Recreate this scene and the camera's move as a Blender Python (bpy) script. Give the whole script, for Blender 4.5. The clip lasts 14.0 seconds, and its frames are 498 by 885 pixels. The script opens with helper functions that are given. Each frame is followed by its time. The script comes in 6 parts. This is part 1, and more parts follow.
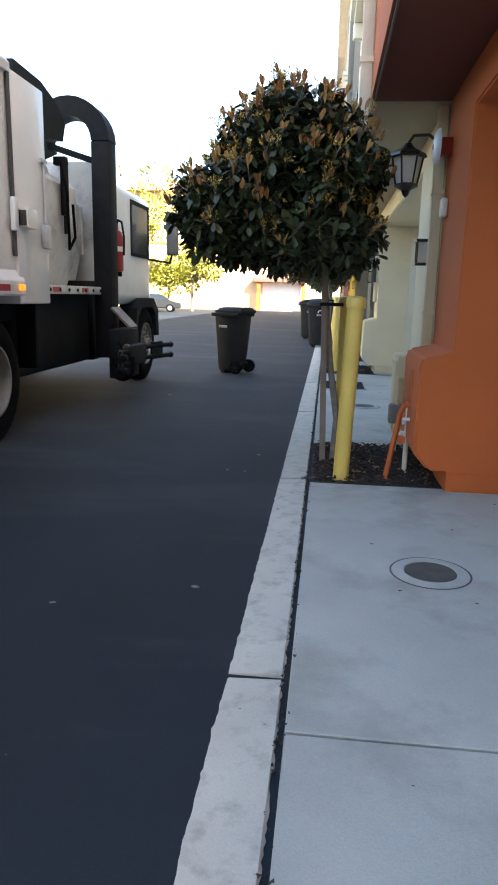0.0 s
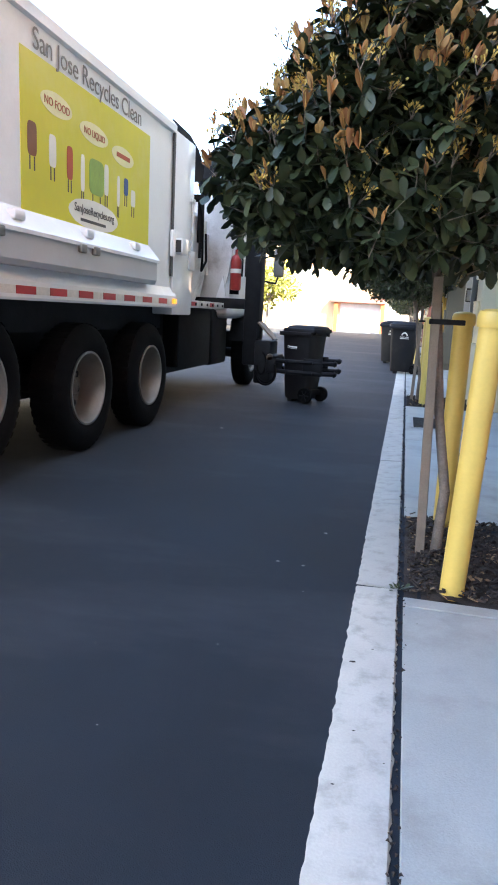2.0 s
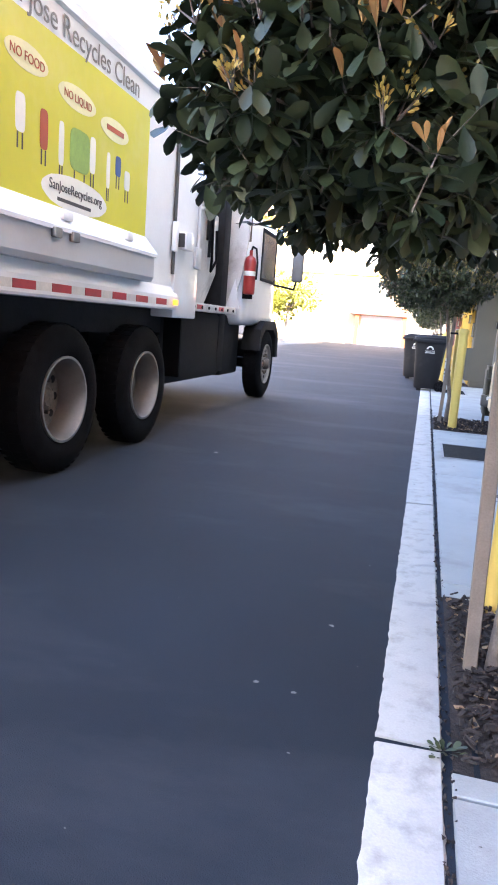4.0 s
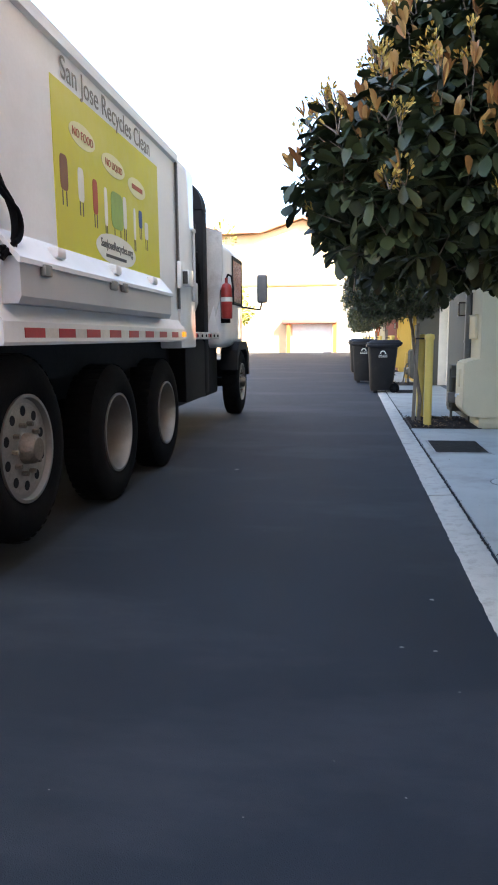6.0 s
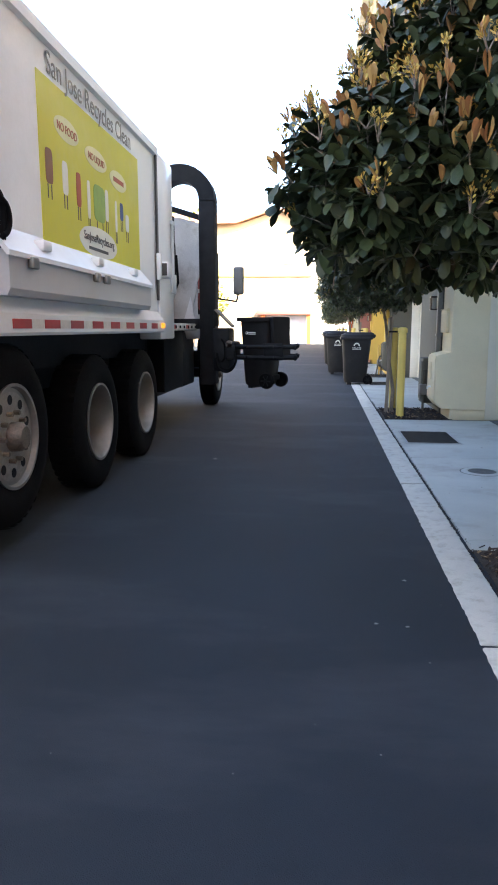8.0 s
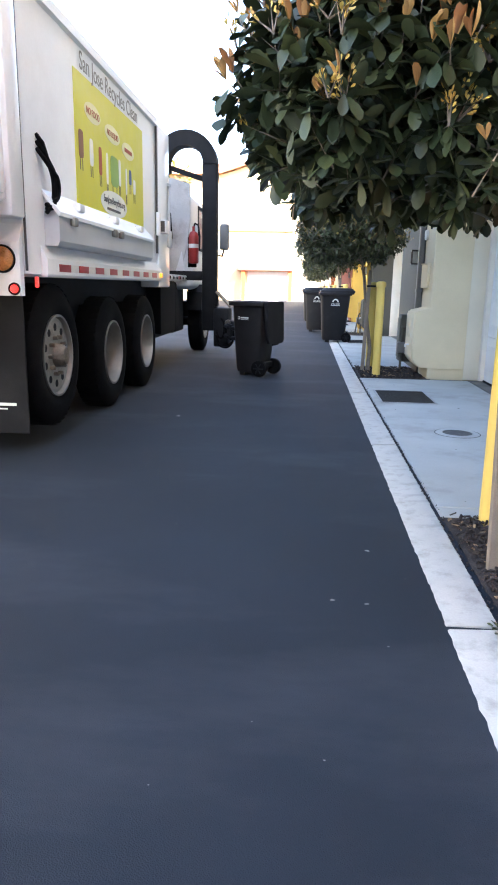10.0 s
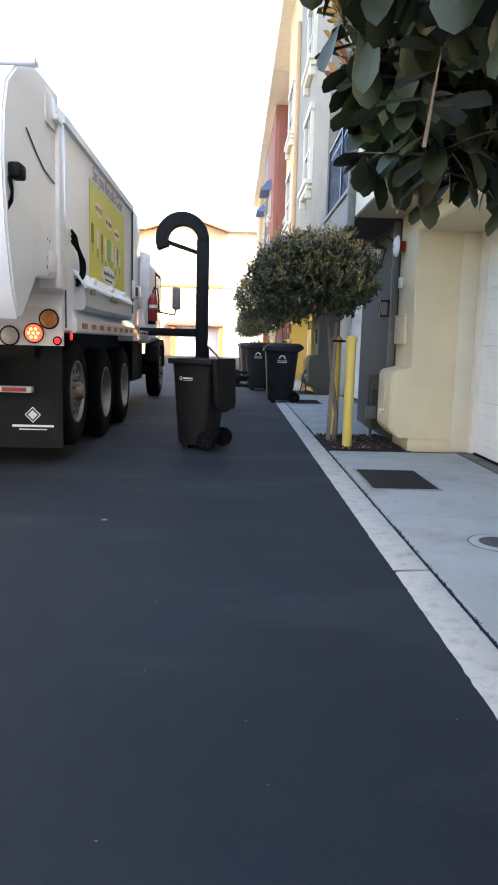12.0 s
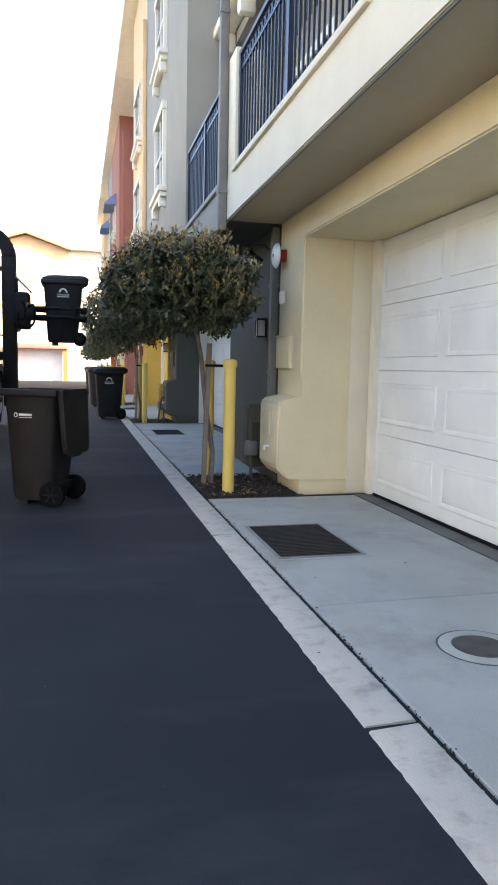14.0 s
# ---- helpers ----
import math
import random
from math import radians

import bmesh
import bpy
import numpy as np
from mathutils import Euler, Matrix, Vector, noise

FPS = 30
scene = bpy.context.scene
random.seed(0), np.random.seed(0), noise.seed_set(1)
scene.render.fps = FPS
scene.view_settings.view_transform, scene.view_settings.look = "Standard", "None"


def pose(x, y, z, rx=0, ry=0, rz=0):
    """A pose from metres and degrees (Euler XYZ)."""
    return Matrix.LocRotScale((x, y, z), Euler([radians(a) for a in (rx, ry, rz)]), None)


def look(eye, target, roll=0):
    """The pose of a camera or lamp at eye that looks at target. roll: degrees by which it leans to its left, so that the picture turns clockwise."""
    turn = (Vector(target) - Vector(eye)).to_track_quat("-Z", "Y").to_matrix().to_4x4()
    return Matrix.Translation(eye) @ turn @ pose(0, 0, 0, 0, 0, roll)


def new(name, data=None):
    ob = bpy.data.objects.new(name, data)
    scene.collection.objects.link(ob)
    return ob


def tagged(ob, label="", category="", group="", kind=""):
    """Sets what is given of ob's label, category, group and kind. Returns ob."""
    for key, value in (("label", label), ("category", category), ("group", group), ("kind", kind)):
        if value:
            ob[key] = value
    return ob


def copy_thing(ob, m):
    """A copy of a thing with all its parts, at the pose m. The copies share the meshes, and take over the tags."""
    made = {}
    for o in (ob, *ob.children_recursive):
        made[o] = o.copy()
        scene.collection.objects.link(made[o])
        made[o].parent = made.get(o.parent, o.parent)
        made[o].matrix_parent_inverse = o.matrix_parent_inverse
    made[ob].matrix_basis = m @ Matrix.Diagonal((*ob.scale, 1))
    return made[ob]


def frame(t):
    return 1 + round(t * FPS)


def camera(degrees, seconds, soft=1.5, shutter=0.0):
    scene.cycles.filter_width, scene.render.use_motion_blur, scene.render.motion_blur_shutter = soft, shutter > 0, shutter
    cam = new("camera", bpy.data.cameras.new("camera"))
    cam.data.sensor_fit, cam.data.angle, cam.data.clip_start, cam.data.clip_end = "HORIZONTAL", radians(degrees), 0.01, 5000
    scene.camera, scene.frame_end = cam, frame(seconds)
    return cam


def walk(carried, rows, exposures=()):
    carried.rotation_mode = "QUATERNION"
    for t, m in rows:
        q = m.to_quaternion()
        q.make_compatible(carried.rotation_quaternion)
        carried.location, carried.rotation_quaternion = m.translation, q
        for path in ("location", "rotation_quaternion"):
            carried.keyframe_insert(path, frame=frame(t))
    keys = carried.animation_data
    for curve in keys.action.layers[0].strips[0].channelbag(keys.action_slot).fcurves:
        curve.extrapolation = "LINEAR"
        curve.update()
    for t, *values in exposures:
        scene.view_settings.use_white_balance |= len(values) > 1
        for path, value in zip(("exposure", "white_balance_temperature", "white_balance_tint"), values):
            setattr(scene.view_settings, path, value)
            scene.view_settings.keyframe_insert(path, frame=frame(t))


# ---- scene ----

# ---- camera ----
cam = camera(40.6, 14.0, soft=1.9)
PATH = [
    (0, (0.325, -5.116, 1.432), (0.111, -3.176, 1.006), 1.3),
    (0.5, (0.239, -4.636, 1.41), (0.258, -2.662, 1.09), 7.4),
    (0.6, (0.228, -4.541, 1.415), (0.282, -2.569, 1.081), 4.3),
    (1, (0.212, -4.103, 1.344), (0.102, -2.128, 1.048), 3.8),
    (1.5, (0.125, -3.643, 1.309), (-0.192, -1.719, 0.865), 2.8),
    (2, (0.138, -3.277, 1.374), (-0.285, -1.36, 0.995), 2.9),
    (2.2, (0.146, -3.122, 1.373), (-0.312, -1.207, 1.022), 5.2),
    (4.3, (-0.054, -1.939, 1.318), (-0.527, -0.028, 0.963), 4.2),
    (4.5, (-0.192, -1.97, 1.323), (-0.595, -0.058, 0.897), 3.7),
    (5, (-0.383, -2.221, 1.366), (-0.629, -0.268, 1.017), 4.1),
    (5.5, (-0.521, -2.454, 1.382), (-0.862, -0.521, 0.997), 0.8),
    (6, (-0.701, -2.676, 1.408), (-0.994, -0.722, 1.102), -0.6),
    (6.5, (-0.779, -2.812, 1.407), (-0.864, -0.845, 1.055), 0.9),
    (7, (-0.741, -2.81, 1.406), (-0.849, -0.842, 1.064), -0.8),
    (7.5, (-0.745, -2.85, 1.431), (-0.96, -0.888, 1.112), -0.0),
    (10, (-0.616, -2.456, 1.342), (-0.768, -0.514, 0.889), 1.1),
    (10.5, (-0.65, -2.036, 1.345), (-0.781, -0.066, 1.026), 2.3),
    (11, (-0.669, -1.422, 1.305), (-0.733, 0.552, 0.986), 1.2),
    (11.5, (-0.875, -1.032, 1.353), (-0.698, 0.925, 0.979), -0.3),
    (12, (-0.976, -0.453, 1.317), (-0.923, 1.525, 1.025), 1.5),
    (12.5, (-1.041, 0.102, 1.237), (-0.709, 2.048, 0.917), -2.5),
    (13, (-1.093, 0.346, 1.316), (-0.716, 2.29, 1.036), -0.9),
    (13.5, (-1.025, 0.809, 1.288), (-0.61, 2.747, 1.017), -0.1),
    (14, (-1.036, 1.145, 1.342), (-0.545, 3.072, 1.126), 1.2),
]
EXPOSURE = [(0.0, 2.68, 6500, 6), (1.0, 2.76, 6450, 7), (1.5, 3.08, 6100, 10), (2.2, 3.24, 6050, 10), (4.3, 3.84, 6050, 19), (5.0, 3.86, 6050, 19), (5.5, 3.3, 6050, 11), (6.0, 2.88, 6250, 10), (6.5, 2.8, 6250, 10), (7.5, 2.87, 6200, 10), (10.0, 3.44, 6200, 12), (10.5, 3.5, 6200, 12), (11.0, 3.36, 6200, 12), (12.0, 2.68, 6400, 11), (12.5, 2.42, 6500, 10), (13.0, 2.52, 6500, 10), (14.0, 2.44, 6500, 10)]
walk(cam, [(t, look(e, g, r)) for t, e, g, r in PATH], EXPOSURE)

# ---- world, sun, exposure ----
SUN_DIR = Vector((0.60, -0.55, 0.74)).normalized()
world = bpy.data.worlds.new("sky")
scene.world = world
world.use_nodes = True
_nt = world.node_tree
_sky = _nt.nodes.new("ShaderNodeTexSky")
_sky.sky_type = "NISHITA"
_sky.sun_disc = False
_sky.sun_elevation = math.asin(SUN_DIR.z)
_sky.sun_rotation = math.atan2(SUN_DIR.x, SUN_DIR.y)
_sky.air_density = 1.0
_sky.dust_density = 3.0
_nt.nodes["Background"].inputs["Strength"].default_value = 0.15
_nt.links.new(_sky.outputs["Color"], _nt.nodes["Background"].inputs["Color"])
sun_data = bpy.data.lights.new("sun", "SUN")
sun_data.energy = 5.0
sun_data.angle = radians(0.5)
sun_data.color = (1.0, 0.93, 0.82)
sun = new("sun", sun_data)
sun.matrix_world = look(SUN_DIR * 60, (0, 0, 0))

# ---- materials ----


def mat(name, base, rough=0.6, metal=0.0, var=0.15, scale=6.0, fine=60.0, bump=0.1, dirt=None, dirt_amount=0.0, rnd=0.0, spec=0.5, dirt_scale=1.3, coat=0.0, stretch=None):
    """A surface with two scales of colour variation, fine relief and optional stains."""
    m = bpy.data.materials.new(name)
    m.use_nodes = True
    nt = m.node_tree
    n, l = nt.nodes, nt.links
    b = n["Principled BSDF"]
    tc = n.new("ShaderNodeTexCoord")
    big = n.new("ShaderNodeTexNoise")
    big.inputs["Scale"].default_value = scale
    big.inputs["Detail"].default_value = 5
    small = n.new("ShaderNodeTexNoise")
    small.inputs["Scale"].default_value = fine
    small.inputs["Detail"].default_value = 3
    for t in (big, small):
        l.new(tc.outputs["Object"], t.inputs["Vector"])
    ramp = n.new("ShaderNodeMapRange")
    ramp.inputs["From Min"].default_value = 0.3
    ramp.inputs["From Max"].default_value = 0.7
    ramp.inputs["To Min"].default_value = 1 - var
    ramp.inputs["To Max"].default_value = 1 + var
    l.new(big.outputs["Fac"], ramp.inputs["Value"])
    ramp2 = n.new("ShaderNodeMapRange")
    ramp2.inputs["From Min"].default_value = 0.3
    ramp2.inputs["From Max"].default_value = 0.7
    ramp2.inputs["To Min"].default_value = 1 - var * 0.7
    ramp2.inputs["To Max"].default_value = 1 + var * 0.7
    l.new(small.outputs["Fac"], ramp2.inputs["Value"])
    mul = n.new("ShaderNodeMath")
    mul.operation = "MULTIPLY"
    l.new(ramp.outputs[0], mul.inputs[0])
    l.new(ramp2.outputs[0], mul.inputs[1])
    value = mul.outputs[0]
    if rnd:
        info = n.new("ShaderNodeObjectInfo")
        r3 = n.new("ShaderNodeMapRange")
        r3.inputs["To Min"].default_value = 1 - rnd
        r3.inputs["To Max"].default_value = 1 + rnd
        l.new(info.outputs["Random"], r3.inputs["Value"])
        m2 = n.new("ShaderNodeMath")
        m2.operation = "MULTIPLY"
        l.new(value, m2.inputs[0])
        l.new(r3.outputs[0], m2.inputs[1])
        value = m2.outputs[0]
    sc = n.new("ShaderNodeVectorMath")
    sc.operation = "SCALE"
    sc.inputs[0].default_value = base
    l.new(value, sc.inputs["Scale"])
    colour = sc.outputs[0]
    if dirt:
        stain = n.new("ShaderNodeTexNoise")
        stain.inputs["Scale"].default_value = dirt_scale
        stain.inputs["Detail"].default_value = 8
        stain.inputs["Roughness"].default_value = 0.65
        where = tc.outputs["Object"]
        if stretch:
            mp = n.new("ShaderNodeMapping")
            mp.inputs["Scale"].default_value = stretch
            l.new(where, mp.inputs["Vector"])
            where = mp.outputs[0]
        l.new(where, stain.inputs["Vector"])
        cut = n.new("ShaderNodeMapRange")
        cut.inputs["From Min"].default_value = 0.5
        cut.inputs["From Max"].default_value = 0.75
        cut.inputs["To Max"].default_value = dirt_amount
        l.new(stain.outputs["Fac"], cut.inputs["Value"])
        mix = n.new("ShaderNodeMix")
        mix.data_type = "RGBA"
        l.new(cut.outputs[0], mix.inputs["Factor"])
        l.new(colour, mix.inputs["A"])
        mix.inputs["B"].default_value = (*dirt, 1)
        colour = mix.outputs["Result"]
    l.new(colour, b.inputs["Base Color"])
    b.inputs["Metallic"].default_value = metal
    b.inputs["Specular IOR Level"].default_value = spec
    b.inputs["Coat Weight"].default_value = coat
    rr = n.new("ShaderNodeMapRange")
    rr.inputs["To Min"].default_value = max(0.03, rough - 0.12)
    rr.inputs["To Max"].default_value = min(1.0, rough + 0.12)
    l.new(small.outputs["Fac"], rr.inputs["Value"])
    l.new(rr.outputs[0], b.inputs["Roughness"])
    if bump:
        bp = n.new("ShaderNodeBump")
        bp.inputs["Strength"].default_value = bump
        bp.inputs["Distance"].default_value = 0.01
        l.new(small.outputs["Fac"], bp.inputs["Height"])
        l.new(bp.outputs[0], b.inputs["Normal"])
    return m


def glow(name, colour, strength, base=(0.5, 0.5, 0.5)):
    m = mat(name, base, 0.3, bump=0, var=0.05)
    b = m.node_tree.nodes["Principled BSDF"]
    b.inputs["Emission Color"].default_value = (*colour, 1)
    b.inputs["Emission Strength"].default_value = strength
    return m


ASPHALT = mat("asphalt", (0.0112, 0.0172, 0.0250), 0.85, var=0.16, scale=0.9, fine=230, bump=0.4, dirt=(0.046, 0.053, 0.063), dirt_amount=0.8, dirt_scale=0.8, spec=0.3, stretch=(0.3, 0.8, 1.0))
KERB = mat("kerb_concrete", (0.42, 0.415, 0.375), 0.85, var=0.07, scale=4, fine=110, bump=0.14, dirt=(0.20, 0.19, 0.17), dirt_amount=0.75, rnd=0.06, dirt_scale=9.0)
SLAB = mat("driveway_concrete", (0.348, 0.362, 0.338), 0.8, var=0.09, scale=1.6, fine=150, bump=0.15, dirt=(0.19, 0.18, 0.16), dirt_amount=0.75, rnd=0.04, dirt_scale=1.4)
DARKSLAB = mat("damp_edge_concrete", (0.13, 0.13, 0.12), 0.8, var=0.15, scale=3, fine=120, bump=0.2, dirt=(0.06, 0.058, 0.05), dirt_amount=0.8, dirt_scale=2.5)
GRIT = mat("grey_grit", (0.16, 0.16, 0.155), 0.9, var=0.3, scale=30, fine=120, bump=0.2)
SOIL = mat("damp_soil", (0.035, 0.025, 0.02), 0.95, var=0.4, scale=14, fine=90, bump=0.8)
CHIP = mat("bark_chips", (0.034, 0.025, 0.02), 0.9, var=0.4, scale=25, fine=150, bump=0.4)
DRYLEAF = mat("dry_leaf", (0.24, 0.16, 0.085), 0.85, var=0.4, scale=20, fine=100, bump=0.2)
IRON = mat("cast_iron", (0.07, 0.07, 0.067), 0.7, metal=0.2, var=0.25, scale=12, fine=160, bump=0.4)
GRATEIRON = mat("dark_grate_iron", (0.030, 0.029, 0.027), 0.75, metal=0.1, var=0.25, scale=12, fine=160, bump=0.4, spec=0.25)
STEELRING = mat("galvanised_ring", (0.28, 0.28, 0.28), 0.55, metal=0.5, var=0.2, scale=15, fine=120, bump=0.2)
YELLOW = mat("safety_yellow_paint", (0.70, 0.51, 0.12), 0.45, var=0.04, scale=3, fine=60, bump=0.03, dirt=(0.42, 0.31, 0.10), dirt_amount=0.3, dirt_scale=2.5)


def stucco(name, base):
    return mat(name, base, 0.9, var=0.05, scale=1.5, fine=95, bump=0.28, dirt=tuple(c * 0.75 for c in base), dirt_amount=0.35, dirt_scale=0.9)


ORANGE = stucco("orange_stucco", (0.50, 0.125, 0.03))
CREAM = stucco("cream_stucco", (0.71, 0.605, 0.39))
PALE = stucco("pale_cream_stucco", (0.72, 0.65, 0.50))
GREY = stucco("olive_grey_stucco", (0.098, 0.09, 0.066))
LIGHTGREY = stucco("warm_grey_stucco", (0.29, 0.277, 0.245))
OCHRE = stucco("ochre_stucco", (0.62, 0.40, 0.08))
RED = stucco("red_brown_stucco", (0.32, 0.13, 0.095))
PEACH = stucco("peach_stucco", (0.72, 0.50, 0.28))
# the wall orange, darkened to put the overhang's shade into the soffit
SOFFITSHADE = stucco("dark_brown_stucco", (0.17, 0.052, 0.033))
# soffit tone of the cream house, darker and greyer than its walls
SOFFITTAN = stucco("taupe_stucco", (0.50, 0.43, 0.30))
TRIM = mat("white_trim", (0.76, 0.715, 0.61), 0.6, var=0.05, scale=4, fine=60, bump=0.08)
DOORWHITE = mat("white_door_paint", (0.80, 0.80, 0.78), 0.45, var=0.04, scale=3, fine=200, bump=0.1, dirt=(0.6, 0.58, 0.54), dirt_amount=0.3)
RAILNAVY = mat("navy_metal_paint", (0.03, 0.036, 0.06), 0.35, metal=0.3, var=0.1, scale=8, fine=80, bump=0.05)
PIPEGREY = mat("grey_downpipe", (0.17, 0.165, 0.15), 0.6, var=0.1, scale=8, fine=60, bump=0.1)
DARKBROWN = mat("dark_bronze_metal", (0.05, 0.04, 0.035), 0.4, metal=0.6, var=0.2, scale=10, fine=90, bump=0.1)
LAMPGLASS = mat("frosted_lamp_glass", (0.75, 0.73, 0.66), 0.3, var=0.06, scale=6, fine=70, bump=0.05)
REDPAINT = mat("red_enamel", (0.30, 0.025, 0.02), 0.4, var=0.12, scale=10, fine=90, bump=0.05)
WHITEPLASTIC = mat("white_plastic", (0.78, 0.77, 0.74), 0.4, var=0.05, scale=8, fine=80, bump=0.05)
STAKEWOOD = mat("weathered_stake_wood", (0.21, 0.17, 0.13), 0.85, var=0.14, scale=9, fine=120, bump=0.2)
BARK = mat("smooth_grey_bark", (0.20, 0.16, 0.125), 0.85, var=0.25, scale=14, fine=90, bump=0.5)
TRUCKWHITE = mat("white_truck_paint", (0.83, 0.84, 0.84), 0.35, var=0.025, scale=2.5, fine=40, bump=0.02, dirt=(0.58, 0.56, 0.53), dirt_amount=0.35, dirt_scale=1.2, coat=0.3)
TRUCKGREY = mat("grimy_white_paint", (0.60, 0.59, 0.56), 0.55, var=0.12, scale=3, fine=50, bump=0.08, dirt=(0.20, 0.17, 0.14), dirt_amount=0.8, dirt_scale=2.2)
LOCKERGREY = mat("pale_grey_paint", (0.52, 0.53, 0.54), 0.4, var=0.03, scale=3, fine=40, bump=0.02, dirt=(0.36, 0.35, 0.33), dirt_amount=0.5, dirt_scale=1.5)
BLACKSTEEL = mat("greasy_black_steel", (0.0085, 0.0085, 0.009), 0.7, var=0.3, scale=8, fine=70, bump=0.2, spec=0.2)
RUBBER = mat("tyre_rubber", (0.0048, 0.0046, 0.0046), 0.9, var=0.2, scale=10, fine=90, bump=0.3, dirt=(0.012, 0.011, 0.01), dirt_amount=0.5, dirt_scale=4, spec=0.1)
FLAP = mat("flap_rubber", (0.012, 0.0115, 0.0115), 0.8, var=0.15, scale=4, fine=90, bump=0.15, dirt=(0.03, 0.028, 0.026), dirt_amount=0.5, dirt_scale=2, spec=0.25)
DISCSTEEL = mat("worn_wheel_disc", (0.30, 0.275, 0.24), 0.55, metal=0.4, var=0.2, scale=8, fine=70, bump=0.15, dirt=(0.10, 0.08, 0.06), dirt_amount=0.7, dirt_scale=7)
ALU = mat("dull_aluminium", (0.27, 0.255, 0.23), 0.55, metal=0.7, var=0.1, scale=8, fine=60, bump=0.05, dirt=(0.25, 0.22, 0.18), dirt_amount=0.5, dirt_scale=6)
HUBSTEEL = mat("rusty_hub_steel", (0.16, 0.13, 0.10), 0.6, metal=0.5, var=0.3, scale=12, fine=70, bump=0.3)
POSTER = mat("lime_yellow_print", (0.64, 0.60, 0.035), 0.45, var=0.03, scale=2, fine=12, bump=0.0, dirt=(0.74, 0.72, 0.3), dirt_amount=0.5, dirt_scale=0.9)
PRINTWHITE = mat("white_print", (0.80, 0.79, 0.70), 0.5, var=0.03, scale=5, fine=40, bump=0.02)
PRINTDARK = mat("dark_print", (0.06, 0.055, 0.05), 0.5, var=0.1, scale=5, fine=40, bump=0.02)
PRINTGREY = mat("faded_grey_print", (0.20, 0.19, 0.17), 0.5, var=0.1, scale=5, fine=40, bump=0.02)
PRINTCREAM = mat("cream_print", (0.78, 0.75, 0.42), 0.5, var=0.04, scale=5, fine=40, bump=0.02)
PRINTBROWN = mat("brown_print", (0.22, 0.09, 0.035), 0.5, var=0.1, scale=8, fine=40, bump=0.02)
PRINTRED = mat("brick_red_print", (0.42, 0.08, 0.03), 0.5, var=0.1, scale=8, fine=40, bump=0.02)
PRINTGREEN = mat("green_print", (0.28, 0.42, 0.08), 0.5, var=0.1, scale=8, fine=40, bump=0.02)
PRINTBLUE = mat("blue_print", (0.05, 0.10, 0.28), 0.5, var=0.1, scale=8, fine=40, bump=0.02)
REFLECTRED = mat("red_reflective_tape", (0.42, 0.025, 0.03), 0.35, var=0.12, scale=9, fine=90, bump=0.05)
REFLECTWHITE = mat("white_reflective_tape", (0.70, 0.68, 0.63), 0.35, var=0.1, scale=9, fine=90, bump=0.05)
AMBER = glow("amber_lens", (1.0, 0.30, 0.02), 0.2, (0.75, 0.28, 0.03))
AMBERDULL = mat("amber_dull_lens", (0.55, 0.22, 0.06), 0.3, var=0.2, scale=20, fine=90, bump=0.2)
BRAKE = glow("lit_brake_lens", (1.0, 0.07, 0.03), 0.6, (0.6, 0.03, 0.02))
REDDULL = glow("red_marker_lens", (1.0, 0.04, 0.03), 0.2, (0.5, 0.02, 0.02))
LED = glow("lit_led_cluster", (1.0, 0.42, 0.06), 2.2, (0.7, 0.3, 0.05))
CLEARLENS = mat("clear_lens", (0.6, 0.58, 0.55), 0.25, var=0.15, scale=20, fine=90, bump=0.2)
BINBLACK = mat("black_bin_plastic", (0.009, 0.009, 0.010), 0.6, var=0.15, scale=5, fine=80, bump=0.12, spec=0.3, dirt=(0.028, 0.026, 0.025), dirt_amount=0.5, dirt_scale=3, rnd=0.15)
BINBROWN = mat("charcoal_bin_plastic", (0.0145, 0.0125, 0.012), 0.6, var=0.15, scale=5, fine=80, bump=0.12, spec=0.22, dirt=(0.03, 0.027, 0.025), dirt_amount=0.5, dirt_scale=3, rnd=0.15)
PANE = mat("window_pane", (0.03, 0.04, 0.055), 0.06, var=0.05, scale=2, fine=10, bump=0.0, spec=0.8)
# pane colour paled to put the far end's glare into the glass
HAZEPANE = mat("pale_drawn_blind", (0.42, 0.40, 0.36), 0.3, var=0.08, scale=3, fine=30, bump=0.02)
BLUEAWNING = mat("blue_awning", (0.17, 0.24, 0.42), 0.7, var=0.1, scale=5, fine=60, bump=0.1)
ROOFTILE = mat("clay_roof_tile", (0.36, 0.17, 0.09), 0.8, var=0.25, scale=6, fine=40, bump=0.3)
CARPAINT = mat("dark_car_paint", (0.03, 0.03, 0.035), 0.25, var=0.05, scale=4, fine=40, bump=0.02, coat=0.6)

# ---- mesh helpers ----


def box(bm, x0, x1, y0, y1, z0, z1, bevel=0.0, seg=2):
    v = bmesh.ops.create_cube(bm, size=1.0)["verts"]
    bmesh.ops.scale(bm, vec=(x1 - x0, y1 - y0, z1 - z0), verts=v)
    bmesh.ops.translate(bm, vec=((x0 + x1) / 2, (y0 + y1) / 2, (z0 + z1) / 2), verts=v)
    if bevel:
        edges = list({e for q in v for e in q.link_edges})
        bmesh.ops.bevel(bm, geom=edges, offset=bevel, segments=seg, affect="EDGES", profile=0.5)


